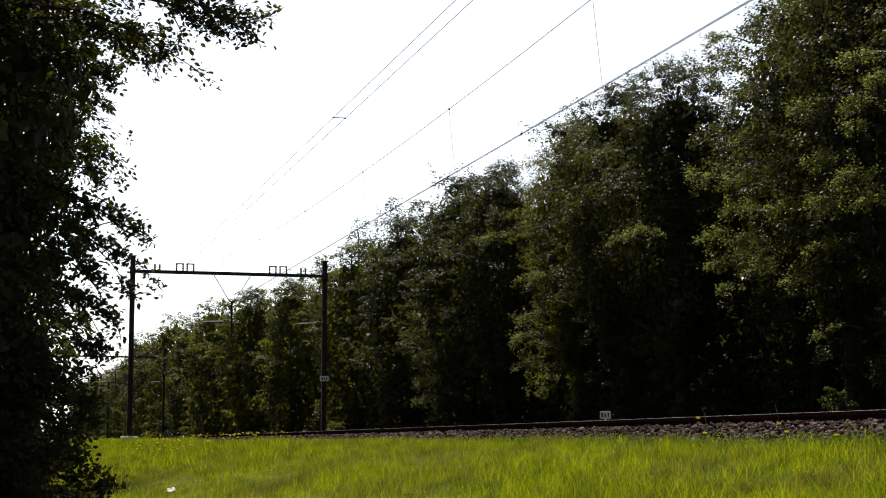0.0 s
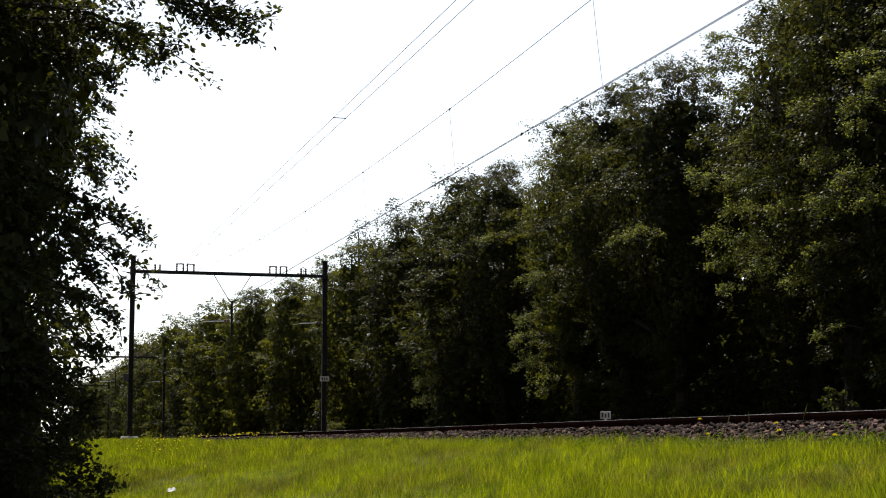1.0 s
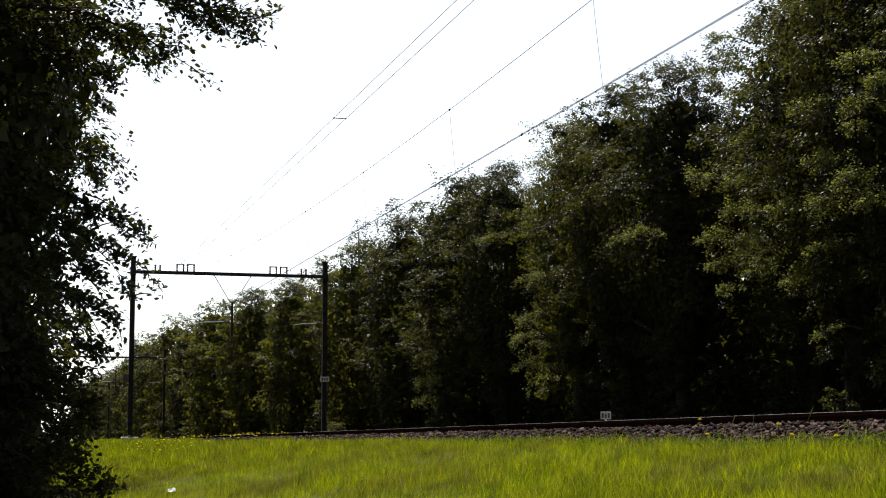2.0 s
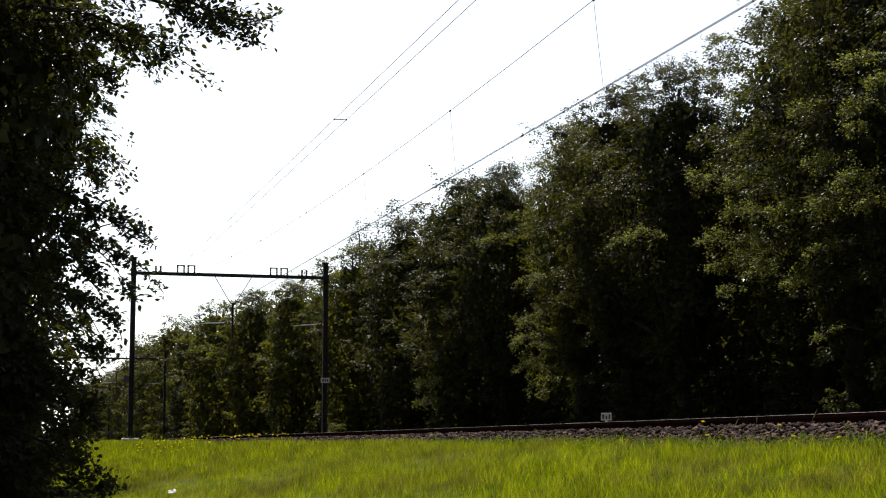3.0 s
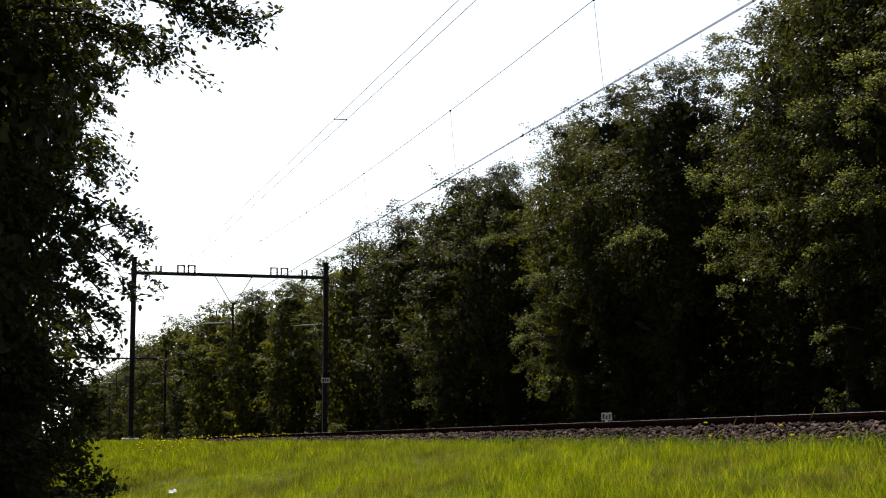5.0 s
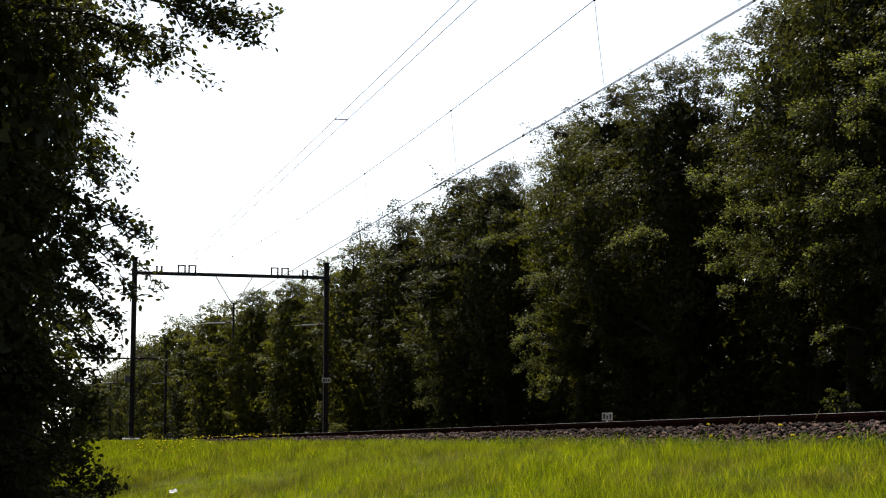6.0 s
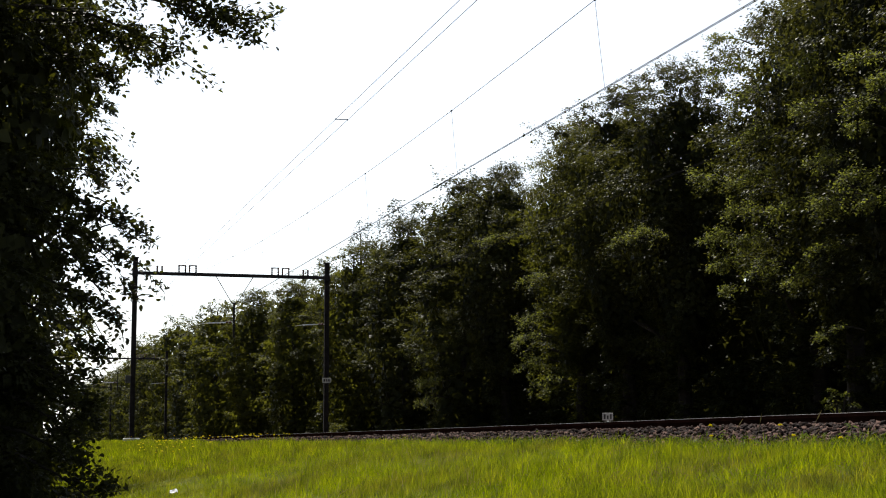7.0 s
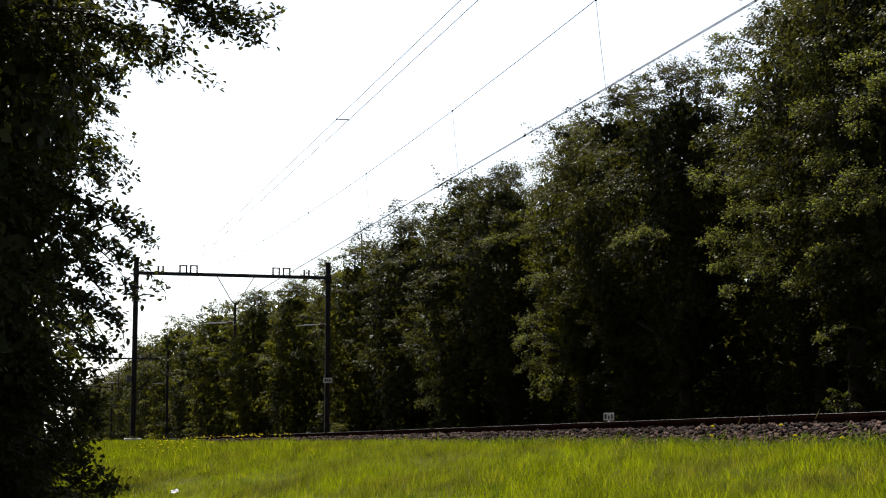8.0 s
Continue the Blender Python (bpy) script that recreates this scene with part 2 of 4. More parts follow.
def build_track(x0, label):
    track = thing("railway_track", pose(x0, 0, 0), label, "railway track", "tracks")
    for side in (-0.755, 0.755):
        bm = bmesh.new()
        rings = [[bm.verts.new((side + a, y, RAIL_TOP + b)) for a, b in RAIL_SECTION] for y in (-25, 0, 25, 50, 75, 100, 150, 200, 330, 600)]
        for one, two in zip(rings, rings[1:]):
            for k in range(len(one)):
                bm.faces.new((one[k], one[(k + 1) % len(one)], two[(k + 1) % len(one)], two[k]))
        rail = part("rail", bm, RUST, track, "rust-brown steel rail")
        head = part("rail_head", box((side - 0.033, -25, RAIL_TOP - 0.003), (side + 0.033, 600, RAIL_TOP), 0.001), POLISHED, rail, "polished running surface")
    bm = box((-1.25, -0.13, RAIL_TOP - 0.385), (1.25, 0.13, RAIL_TOP - 0.182), 0.02)
    for side in (-0.755, 0.755):
        add_box(bm, (side - 0.1, -0.09, RAIL_TOP - 0.185), (side + 0.1, 0.09, RAIL_TOP - 0.171))
    first = part("sleeper", bm, CONCRETE, track, "grey concrete sleeper")
    first.location.y = 6.0
    for k in range(1, 120):
        ob = new("sleeper", first.data)
        ob.parent, ob.location = track, (0, 6.0 + 0.6 * k, 0)
    return track


build_track(NEAR_TRACK, "near railway track with rusty rails on grey ballast")
build_track(FAR_TRACK, "farther railway track with rusty rails along the wood")


# ---- portals of the overhead line ----
MAST_L, MAST_R = 5.97, 15.0
BEAM_Z = 7.93


def h_column(bm, x, y, z0, z1, w=0.22, d=0.22, t=0.016):
    """One rolled H section: two flanges and the web between them."""
    f, g = w / 2, w / 2 - t
    half = [(-f, -d / 2), (-g, -d / 2), (-g, -0.007), (g, -0.007), (g, -d / 2), (f, -d / 2)]
    outline = half + [(-a, -b) for a, b in half]
    low, high = [[bm.verts.new((x + a, y + b, z)) for a, b in outline] for z in (z0, z1)]
    for k in range(len(outline)):
        j = (k + 1) % len(outline)
        bm.faces.new((low[k], low[j], high[j], high[k]))
    bm.faces.new(low[::-1])
    bm.faces.new(high)
    return bm


def insulator(bm, x, y, z0, z1, r=0.05, sheds=4):
    n = sheds * 2 + 1
    pts = [(x, y, z0 + (z1 - z0) * i / (n - 1)) for i in range(n)]
    return tube(bm, pts, [r if i % 2 else r * 0.5 for i in range(n)], 8)


def build_portal(y, label):
    p = thing("overhead_line_portal", pose(0, y, 0), label, "railway portal", "overhead line portals")
    for x, base in ((MAST_L, 0.33), (MAST_R, 0.12)):
        mast = part("mast", h_column(bmesh.new(), x, 0, base, 8.62), MAST_STEEL, p, "brown-grey steel mast")
        bm = add_box(bmesh.new(), (x - 0.37, -0.4, -0.5), (x + 0.37, 0.4, base), 0.03)
        part("foundation", bm, CONCRETE, mast, "pale concrete block")
        cap = box((x - 0.16, -0.15, 8.62), (x + 0.16, 0.15, 8.66), 0.008)
        part("cap_plate", cap, MAST_STEEL, mast)
    bm = box((MAST_L + 0.11, -0.09, BEAM_Z - 0.075), (MAST_R - 0.11, 0.09, BEAM_Z + 0.075), 0.012)
    for side in (MAST_L, MAST_R):
        add_box(bm, (side - 0.13, -0.13, BEAM_Z - 0.16), (side + 0.13, 0.13, BEAM_Z + 0.16), 0.01)
    beam = part("beam", bm, MAST_STEEL, p, "dark steel cross beam")
    # frames that carry the feeders
    for x in (8.13, 8.62, 12.5, 13.0):
        bm = bmesh.new()
        for sx_ in (-0.15, 0.15):
            insulator(bm, x + sx_, 0, BEAM_Z + 0.07, BEAM_Z + 0.40)
        add_box(bm, (x - 0.19, -0.03, BEAM_Z + 0.38), (x + 0.19, 0.03, BEAM_Z + 0.43), 0.008)
        part("insulator_frame", bm, PORCELAIN, beam, "dark insulator pair with crossbar")
    for x in (6.98, 7.2, 13.85, 14.07):
        part("pin_insulator", insulator(bmesh.new(), x, 0, BEAM_Z + 0.06, BEAM_Z + 0.36, 0.06, 3), PORCELAIN, beam)
    # hanger between the tracks
    for x0, x1 in ((9.72, 10.47), (11.45, 10.70)):
        part("hanger_rod", tube(bmesh.new(), [(x0, 0, BEAM_Z - 0.07), (x1, 0, 6.62)], 0.02, 6), MAST_STEEL, p)
    drop = part("drop_post", h_column(bmesh.new(), 10.58, 0, 5.0, 6.66, 0.09, 0.09, 0.012), MAST_STEEL, p)
    add = tube(bmesh.new(), [(10.45, 0, 6.62), (10.72, 0, 6.62)], 0.03, 6)
    part("hanger_bar", add, MAST_STEEL, p)
    for x_from, x_to in ((10.53, 9.3), (14.89, 13.85)):
        arm = part("steady_arm", tube(bmesh.new(), [(x_from, 0, 5.72), (x_to, 0, 5.66)], 0.03, 6), GALVANISED, p, "pale galvanised arm")
        part("arm_insulator", tube(bmesh.new(), [(x_from - 0.05 + (x_to - x_from) * f, 0, 5.72) for f in (0.0, 0.06, 0.12, 0.18, 0.24)], [0.03, 0.06, 0.03, 0.06, 0.03], 8), PORCELAIN, arm)
        part("registration_rod", tube(bmesh.new(), [(x_to, 0, 5.66), (x_to - 0.35, 0, 5.60)], 0.014, 6), GALVANISED, arm)
    return p


portal = build_portal(76.6, "steel railway portal across both tracks on two masts")
copy_thing(portal, pose(0, 153.3, 0))
for y in (-4.6, 230.0, 306.7):
    copy_thing(portal, pose(0, y, 0))


def sign_plate(name, m, w, h, bars, label, post=0.0, category="sign"):
    t = thing(name, m, label, category)
    face = part("plate", box((-w / 2, -0.008, -h / 2), (w / 2, 0.008, h / 2), 0.003), WHITE_PLATE, t)
    for x0, x1, z0, z1 in bars:
        part("bar", box((x0, -0.012, z0), (x1, -0.0085, z1)), BLACK_PAINT, face)
    if post:
        part("post", tube(bmesh.new(), [(0, 0.025, -post), (0, 0.025, h * 0.4)], 0.02, 8), GALVANISED, t)
    return t


TURN = -20.0
sign_plate("distance_sign", pose(11.0, 28.87, 0.53, 0, 0, TURN), 0.20, 0.14, [(-0.075, -0.04, -0.045, 0.045), (-0.015, 0.015, -0.045, 0.02), (0.045, 0.072, -0.045, 0.045)],
           "small white marker sign with dark bars on a short post", post=0.42)
sign_plate("mast_sign", pose(15.0, 76.46, 3.05, 0, 0, -4), 0.42, 0.24, [(-0.15, -0.07, -0.06, 0.06), (-0.03, 0.03, -0.06, 0.06), (0.07, 0.14, -0.06, 0.06)],
           "white number plate with dark bars fixed to the mast")
kit = thing("signal_box", pose(MAST_L - 0.19, 76.5, 3.0), "small dark metal box fixed to the mast", "switch box")
part("housing", box((-0.16, -0.11, -0.17), (0.08, 0.11, 0.17), 0.015), BLACK_PAINT, kit)
part("lid", box((-0.17, -0.13, 0.17), (0.09, 0.12, 0.19), 0.004), BLACK_PAINT, kit)


# ---- wires ----
def wire(name, x0, x1, height, label, y0=-4.6, y1=306.7, r=0.008, group="overhead wires"):
    """height: a function of y."""
    steps = sorted({y0, *[y for y in np.arange(y0, 160, 4.0)], *np.arange(160, y1, 12.0), y1})
    pts = [(x0 + (x1 - x0) * 0.5 * (1 + math.cos(math.pi * (y - 76.6) / 76.6)), y, height(y)) for y in steps]
    return tagged(part(name, tube(bmesh.new(), pts, r, 6), CABLE, None), label, "overhead wire", group)


def sagging(top, low):
    def height(y):
        if y < 76.6:
            u = (y - 35.5) / 41.1
        else:
            u = ((y - 76.6) % 76.7) / 38.35 - 1
        return low + (top - low) * min(u * u, 1.0)
    return height


def level(z):
    return lambda y: z


for dx in (-0.16, 0.16):
    wire("feeder_cable", 8.42 + dx, 8.42 + dx, sagging(8.46, 8.42), "thin dark feeder cable carried on top of the portals", r=0.0062)
near_messenger, far_messenger = sagging(8.05, 6.88), sagging(8.05, 6.8)
wire("messenger_wire", 8.9, 8.9, near_messenger, "sagging dark carrier wire above the near track", r=0.0055)
wire("messenger_wire", 13.0, 13.0, far_messenger, "sagging dark carrier wire above the farther track", r=0.0036)
for dx in (-0.024, 0.024):
    wire("contact_wire", 9.0 + dx, 8.9 + dx, level(5.52 + dx), "level dark contact wire above the near track", r=0.0055)
    wire("contact_wire", 13.45 + dx, 13.1 + dx, level(5.56 + dx), "level dark contact wire above the farther track", r=0.0055)
wire("return_cable", 15.0, 15.0, sagging(7.0, 6.6), "thin dark cable along the masts by the wood", r=0.0034)

CLAMP = tube(bmesh.new(), [(0, -0.05, 0), (0, -0.02, 0), (0, 0.02, 0), (0, 0.05, 0)], [0.008, 0.019, 0.019, 0.008], 8)
clamp_mesh = bpy.data.meshes.new("clamp")
CLAMP.to_mesh(clamp_mesh)
clamp_mesh.materials.append(CABLE)
for x, z_of in ((8.9, near_messenger), (13.0, far_messenger)):
    for y in (23.7, 32.2, 40.5, 48.6, 57.5, 65.0):
        d = thing("dropper", pose(x, y, z_of(y)), "thin dropper wire hung between carrier and contact wire", "dropper wire", "droppers")
        part("clamp", clamp_mesh, CABLE, d)
        part("dropper_wire", tube(bmesh.new(), [(0, 0, 0), (0.03, -0.1, 0.5 * (5.52 - z_of(y))), (0.07, -0.2, 5.52 - z_of(y))], 0.0036, 5), CABLE, d)
for y in (41.2, 113.0):
    s = thing("cable_spacer", pose(8.42, y, sagging(8.46, 8.42)(y)), "short dark spacer between the two feeder cables", "cable spacer")
    part("spacer_bar", tube(bmesh.new(), [(-0.16, 0, 0), (0.16, 0, 0)], 0.012, 6), CABLE, s)
    for dx in (-0.16, 0.16):
        c = part("clamp", clamp_mesh, CABLE, s)
        c.location.x = dx


# ---- trees ----
def crown_leaves(rng, height, base, radius, lobes, per, lobe, leaf, narrow=0.6, foot=0.55, belly=0.42, lump=0.25, droop=0.0, heart=900, heart_leaf=0.24, flat=0.62, ragged=0.16, tuft=22, rise=0.75, hollow=0.25, hollow_out=1.9, heart_in=1.25, heart_low=1.0, sprig=0.17):
    """Leaves of a crown: many domed clumps on an uneven shell, ragged sprigs that stand out of them, and a dense heart of large leaf masses.
    Gives places, directions, face normals and sizes."""
    k = rng.uniform(0, 6.28, 6)

    def shell(u, a):
        prof = np.clip(foot + (1 - foot) * u / belly, 0, 1) * np.sqrt(np.clip(1 - np.clip((u - narrow) / (1.0 - narrow), 0, 1) ** 2, 0, 1))
        bumps = np.sin(2 * a + k[0] + 4 * u) * np.sin(6 * u + k[1]) + 0.8 * np.sin(3 * a + k[2] - 9 * u) + 0.5 * np.sin(6 * a + k[3] + 15 * u)
        return radius * prof * (1 + lump * 0.5 * bumps) + 0.05

    i = np.arange(lobes)
    u = ((i + rng.uniform(0.1, 0.9, lobes)) / lobes) ** rise
    a = i * 2.39996 + rng.normal(0, 0.35, lobes)
    size = lobe * rng.uniform(0.55, 1.25, lobes) * np.clip(0.55 + u, 0, 1)
    rho = np.maximum(shell(u, a) - size * rng.uniform(0.15, hollow_out, lobes), 0.0)
    mid = np.stack([np.cos(a) * rho, np.sin(a) * rho, base + (height - base - 0.5 * lobe) * u], axis=1)
    out = np.stack([np.cos(a), np.sin(a), 0.55 + 0 * a], axis=1)
    n = lobes * per
    who = np.repeat(i, per)
    tufts = lobes * tuft
    t_who = np.repeat(i, tuft)
    t_d = unit(rng.normal(size=(tufts, 3)) + 0.85 * out[t_who])
    low = t_d[:, 2] < -0.35
    t_d[low, 2] *= -1
    t_depth = np.where(rng.uniform(0, 1, tufts) < ragged, rng.uniform(1.05, 1.45, tufts), rng.uniform(0.72, 1.05, tufts))
    mine = who * tuft + rng.integers(0, tuft, n)
    d = unit(t_d[mine] + rng.normal(0, sprig, (n, 3)))
    depth = t_depth[mine] * (1 - 0.28 * rng.uniform(0, 1, n) ** 2)
    shape = 1 + 0.28 * np.sin(5 * d[:, 0] + 3 * who) * np.sin(4 * d[:, 2] + 5 * d[:, 1] + who)
    where = mid[who] + d * (size[who] * depth * shape)[:, None] * np.array([1, 1, flat])
    where[:, 2] -= droop * size[who] * np.maximum(depth - 0.8, 0) * 2
    along = d * np.array([1, 1, 0.3]) + np.array([0, 0, -0.25])
    normal = d * 0.75 + np.array([0, 0, 0.75])
    sizes = np.full(n, leaf)
    if heart:
        u, a = hollow + (0.95 - hollow) * rng.uniform(0, 1, heart) ** heart_low, rng.uniform(0, 2 * math.pi, heart)
        rho = np.maximum(shell(u, a) - lobe * heart_in, 0.1) * np.sqrt(rng.uniform(0.45, 1.0, heart))
        p = np.stack([np.cos(a) * rho, np.sin(a) * rho, base + (height - base - lobe) * u], axis=1)
        where = np.concatenate([where, p])
        along = np.concatenate([along, rng.normal(size=(heart, 3)) + np.array([0, 0, -1.0])])
        normal = np.concatenate([normal, np.stack([np.cos(a), np.sin(a), 0 * a], axis=1)])
        sizes = np.concatenate([sizes, np.full(heart, heart_leaf)])
    return where, along, normal, sizes


def trunk_and_limbs(rng, height, girth, limbs, spread, start):
    bm = bmesh.new()
    zs = np.linspace(0, height * 0.92, 9)
    wob = np.cumsum(rng.normal(0, 0.05, (9, 2)), axis=0)
    wob -= wob[0]
    axis = [(wob[i, 0], wob[i, 1], z - (0.35 if i == 0 else 0)) for i, z in enumerate(zs)]
    tube(bm, axis, [girth * (1.35 if i == 0 else 1) * (1 - 0.92 * z / height) for i, z in enumerate(zs)], 9)
    made = []
    for _ in range(limbs):
        i = rng.integers(max(1, int(start * 8)), 8)
        a, ln = float(rng.uniform(0, 2 * math.pi)), float(spread * rng.uniform(0.6, 1.0))
        p = Vector(axis[i])
        pts = [p, p + Vector((math.cos(a) * ln * 0.4, math.sin(a) * ln * 0.4, ln * 0.25)), p + Vector((math.cos(a + 0.2) * ln * 0.75, math.sin(a + 0.2) * ln * 0.75, ln * 0.42)),
               p + Vector((math.cos(a + 0.1) * ln, math.sin(a + 0.1) * ln, ln * 0.5))]
        g = girth * 0.35 * (1 - 0.6 * p.z / height)
        made.append(tube(bmesh.new(), pts, [g, g * 0.7, g * 0.4, g * 0.12], 6))
    return bm, made


def build_tree(name, seed, height, radius, leaf, leaf_mat, label, limbs=6, base=0.1, **kw):
    rng = np.random.default_rng(seed)
    t = thing(name, pose(0, 0, 0), label, "tree", "trees of the wood")
    trunk, limb_list = trunk_and_limbs(rng, height, 0.13 + height * 0.008, limbs, radius * 0.8, 0.2)
    part("trunk", trunk, BARK, t)
    for bm in limb_list:
        part("limb", bm, BARK, t)
    part("crown", leaves_mesh("crown", rng, *crown_leaves(rng, height, base, radius, leaf=leaf, **kw), leaf_mat), leaf_mat, t)
    return t


FINE = dict(lobes=96, per=570, ragged=0.2, tuft=30, lobe=0.86, hollow_out=2.5, sprig=0.105, heart=8000, heart_leaf=0.2, heart_in=1.0, foot=0.12, belly=0.66)
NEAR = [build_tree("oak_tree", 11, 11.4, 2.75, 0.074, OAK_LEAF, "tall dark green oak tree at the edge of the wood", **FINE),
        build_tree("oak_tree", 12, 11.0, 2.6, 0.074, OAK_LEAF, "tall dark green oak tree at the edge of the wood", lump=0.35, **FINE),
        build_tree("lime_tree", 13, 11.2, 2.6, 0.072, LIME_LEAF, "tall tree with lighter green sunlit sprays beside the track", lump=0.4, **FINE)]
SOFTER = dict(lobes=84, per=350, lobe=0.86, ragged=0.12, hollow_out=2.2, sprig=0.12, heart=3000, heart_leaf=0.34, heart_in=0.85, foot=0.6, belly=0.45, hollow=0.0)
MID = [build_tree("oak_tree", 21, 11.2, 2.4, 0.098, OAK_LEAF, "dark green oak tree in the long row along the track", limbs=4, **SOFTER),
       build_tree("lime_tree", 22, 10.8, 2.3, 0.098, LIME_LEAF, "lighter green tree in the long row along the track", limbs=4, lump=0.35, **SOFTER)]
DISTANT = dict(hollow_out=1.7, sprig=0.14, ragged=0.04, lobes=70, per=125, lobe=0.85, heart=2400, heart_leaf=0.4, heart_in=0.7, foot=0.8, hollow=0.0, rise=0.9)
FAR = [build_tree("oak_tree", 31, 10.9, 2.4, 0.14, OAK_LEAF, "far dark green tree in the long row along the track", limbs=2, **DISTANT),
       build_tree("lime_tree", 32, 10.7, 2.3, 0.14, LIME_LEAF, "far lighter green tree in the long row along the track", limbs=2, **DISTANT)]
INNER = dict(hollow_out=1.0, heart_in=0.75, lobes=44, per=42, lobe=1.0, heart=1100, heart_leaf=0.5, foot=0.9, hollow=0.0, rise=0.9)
DEEP = [build_tree("oak_tree", 33, 10.9, 2.6, 0.36, OAK_LEAF, "dark green tree deep in the wood and in the added row", limbs=1, **INNER),
        build_tree("oak_tree", 34, 10.7, 2.5, 0.36, OAK_LEAF, "dark green tree deep in the wood and in the added row", limbs=1, **INNER)]


def plant(kinds, spots, seed, broad=1.0):
    """The first of each kind moves to its first spot, the rest are copies."""
    rng = np.random.default_rng(seed)
    used, planted = set(), []
    for x, y, scale, k in spots:
        ob = kinds[k % len(kinds)]
        m = pose(x, y, float(bank(x, y)) - 0.05, 0, 0, rng.uniform(0, 360))
        if ob.name not in used:
            used.add(ob.name)
            ob.matrix_basis = m
            c = ob
        else:
            c = copy_thing(ob, m)
        c.scale = (broad * scale * rng.uniform(0.95, 1.1), broad * scale * rng.uniform(0.95, 1.1), scale)
        planted.append(c)
    return planted



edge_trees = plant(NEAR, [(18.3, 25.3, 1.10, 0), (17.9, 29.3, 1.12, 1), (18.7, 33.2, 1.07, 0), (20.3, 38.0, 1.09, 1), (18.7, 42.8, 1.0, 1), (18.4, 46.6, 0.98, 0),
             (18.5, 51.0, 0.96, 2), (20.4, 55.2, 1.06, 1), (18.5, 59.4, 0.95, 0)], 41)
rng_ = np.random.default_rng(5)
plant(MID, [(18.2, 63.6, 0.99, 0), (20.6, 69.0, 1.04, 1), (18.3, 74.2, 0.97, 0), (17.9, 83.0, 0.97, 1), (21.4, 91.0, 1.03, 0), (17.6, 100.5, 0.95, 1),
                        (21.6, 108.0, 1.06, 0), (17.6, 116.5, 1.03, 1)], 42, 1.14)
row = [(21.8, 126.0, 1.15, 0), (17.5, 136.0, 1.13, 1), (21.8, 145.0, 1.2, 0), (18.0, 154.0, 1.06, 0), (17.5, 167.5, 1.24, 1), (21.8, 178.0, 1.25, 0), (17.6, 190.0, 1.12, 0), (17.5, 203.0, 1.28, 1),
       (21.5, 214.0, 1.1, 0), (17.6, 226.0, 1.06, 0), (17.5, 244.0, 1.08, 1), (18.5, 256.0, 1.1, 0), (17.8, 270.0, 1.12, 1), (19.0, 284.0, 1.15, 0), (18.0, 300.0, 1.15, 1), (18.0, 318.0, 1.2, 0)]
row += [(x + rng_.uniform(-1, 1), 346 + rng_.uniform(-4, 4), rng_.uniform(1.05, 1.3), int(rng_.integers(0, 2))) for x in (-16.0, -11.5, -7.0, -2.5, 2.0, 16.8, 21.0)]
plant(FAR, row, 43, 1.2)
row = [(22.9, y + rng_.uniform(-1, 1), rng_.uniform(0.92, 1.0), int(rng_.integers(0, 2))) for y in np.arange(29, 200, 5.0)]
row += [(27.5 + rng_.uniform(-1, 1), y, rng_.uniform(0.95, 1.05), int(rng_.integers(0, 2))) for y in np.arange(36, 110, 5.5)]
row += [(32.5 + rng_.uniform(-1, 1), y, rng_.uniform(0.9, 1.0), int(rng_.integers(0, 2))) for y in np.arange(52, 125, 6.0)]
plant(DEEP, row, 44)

def leafy_branch(tree, seed, root, tip, width, n, leaf=0.066, mat=BEECH_LEAF, wood_r=0.035, normal=(-0.2, -0.3, 0.8), wild=0.7, broad=0.6):
    """One limb with its twigs and leaves as a rigid piece that turns about its root; places in the tree's space."""
    rng = np.random.default_rng(seed)
    root, tip = np.array(root, float), np.array(tip, float)
    vec = tip - root
    ln = np.linalg.norm(vec)
    wood = bmesh.new()
    sag = lambda f: vec * f + np.array([0, 0, 0.18 * ln * math.sin(math.pi * f) * 0.6])
    tube(wood, [sag(f) for f in (0, 0.25, 0.5, 0.75, 1.0)], [wood_r * g for g in (1.0, 0.75, 0.5, 0.3, 0.09)], 6)
    where, along = [], []
    twigs = max(8, n // 48)
    for _ in range(twigs):
        f = rng.uniform(0.12, 1.0) ** 0.75
        p0 = sag(f)
        d = unit(vec / ln + rng.normal(0, 0.62, 3) * np.array([1, 1, 0.8]) + np.array([0, 0, -0.2]))
        tl = width * rng.uniform(0.35, 1.3) * (1.2 - 0.7 * f)
        tube(wood, [p0, p0 + d * tl * 0.55, p0 + d * tl + np.array([0, 0, -0.08 * tl])], [0.008, 0.005, 0.002], 4)
        m = max(4, n // twigs)
        g = rng.uniform(0.05, 1.05, m)
        where.append(p0 + d * (g * tl)[:, None] + rng.normal(0, 0.03 + 0.035 * width, (m, 3)))
        along.append(d + rng.normal(0, 0.6, (m, 3)))
    bough = part("branch", wood, BARK, tree)
    bough.location = root
    w = np.concatenate(where)
    part("foliage", leaves_mesh("foliage", rng, w, np.concatenate(along), np.tile(normal, (len(w), 1)), leaf, mat, wild=wild, wide=broad, rounded=mat is BEECH_LEAF), mat, bough)
    return bough


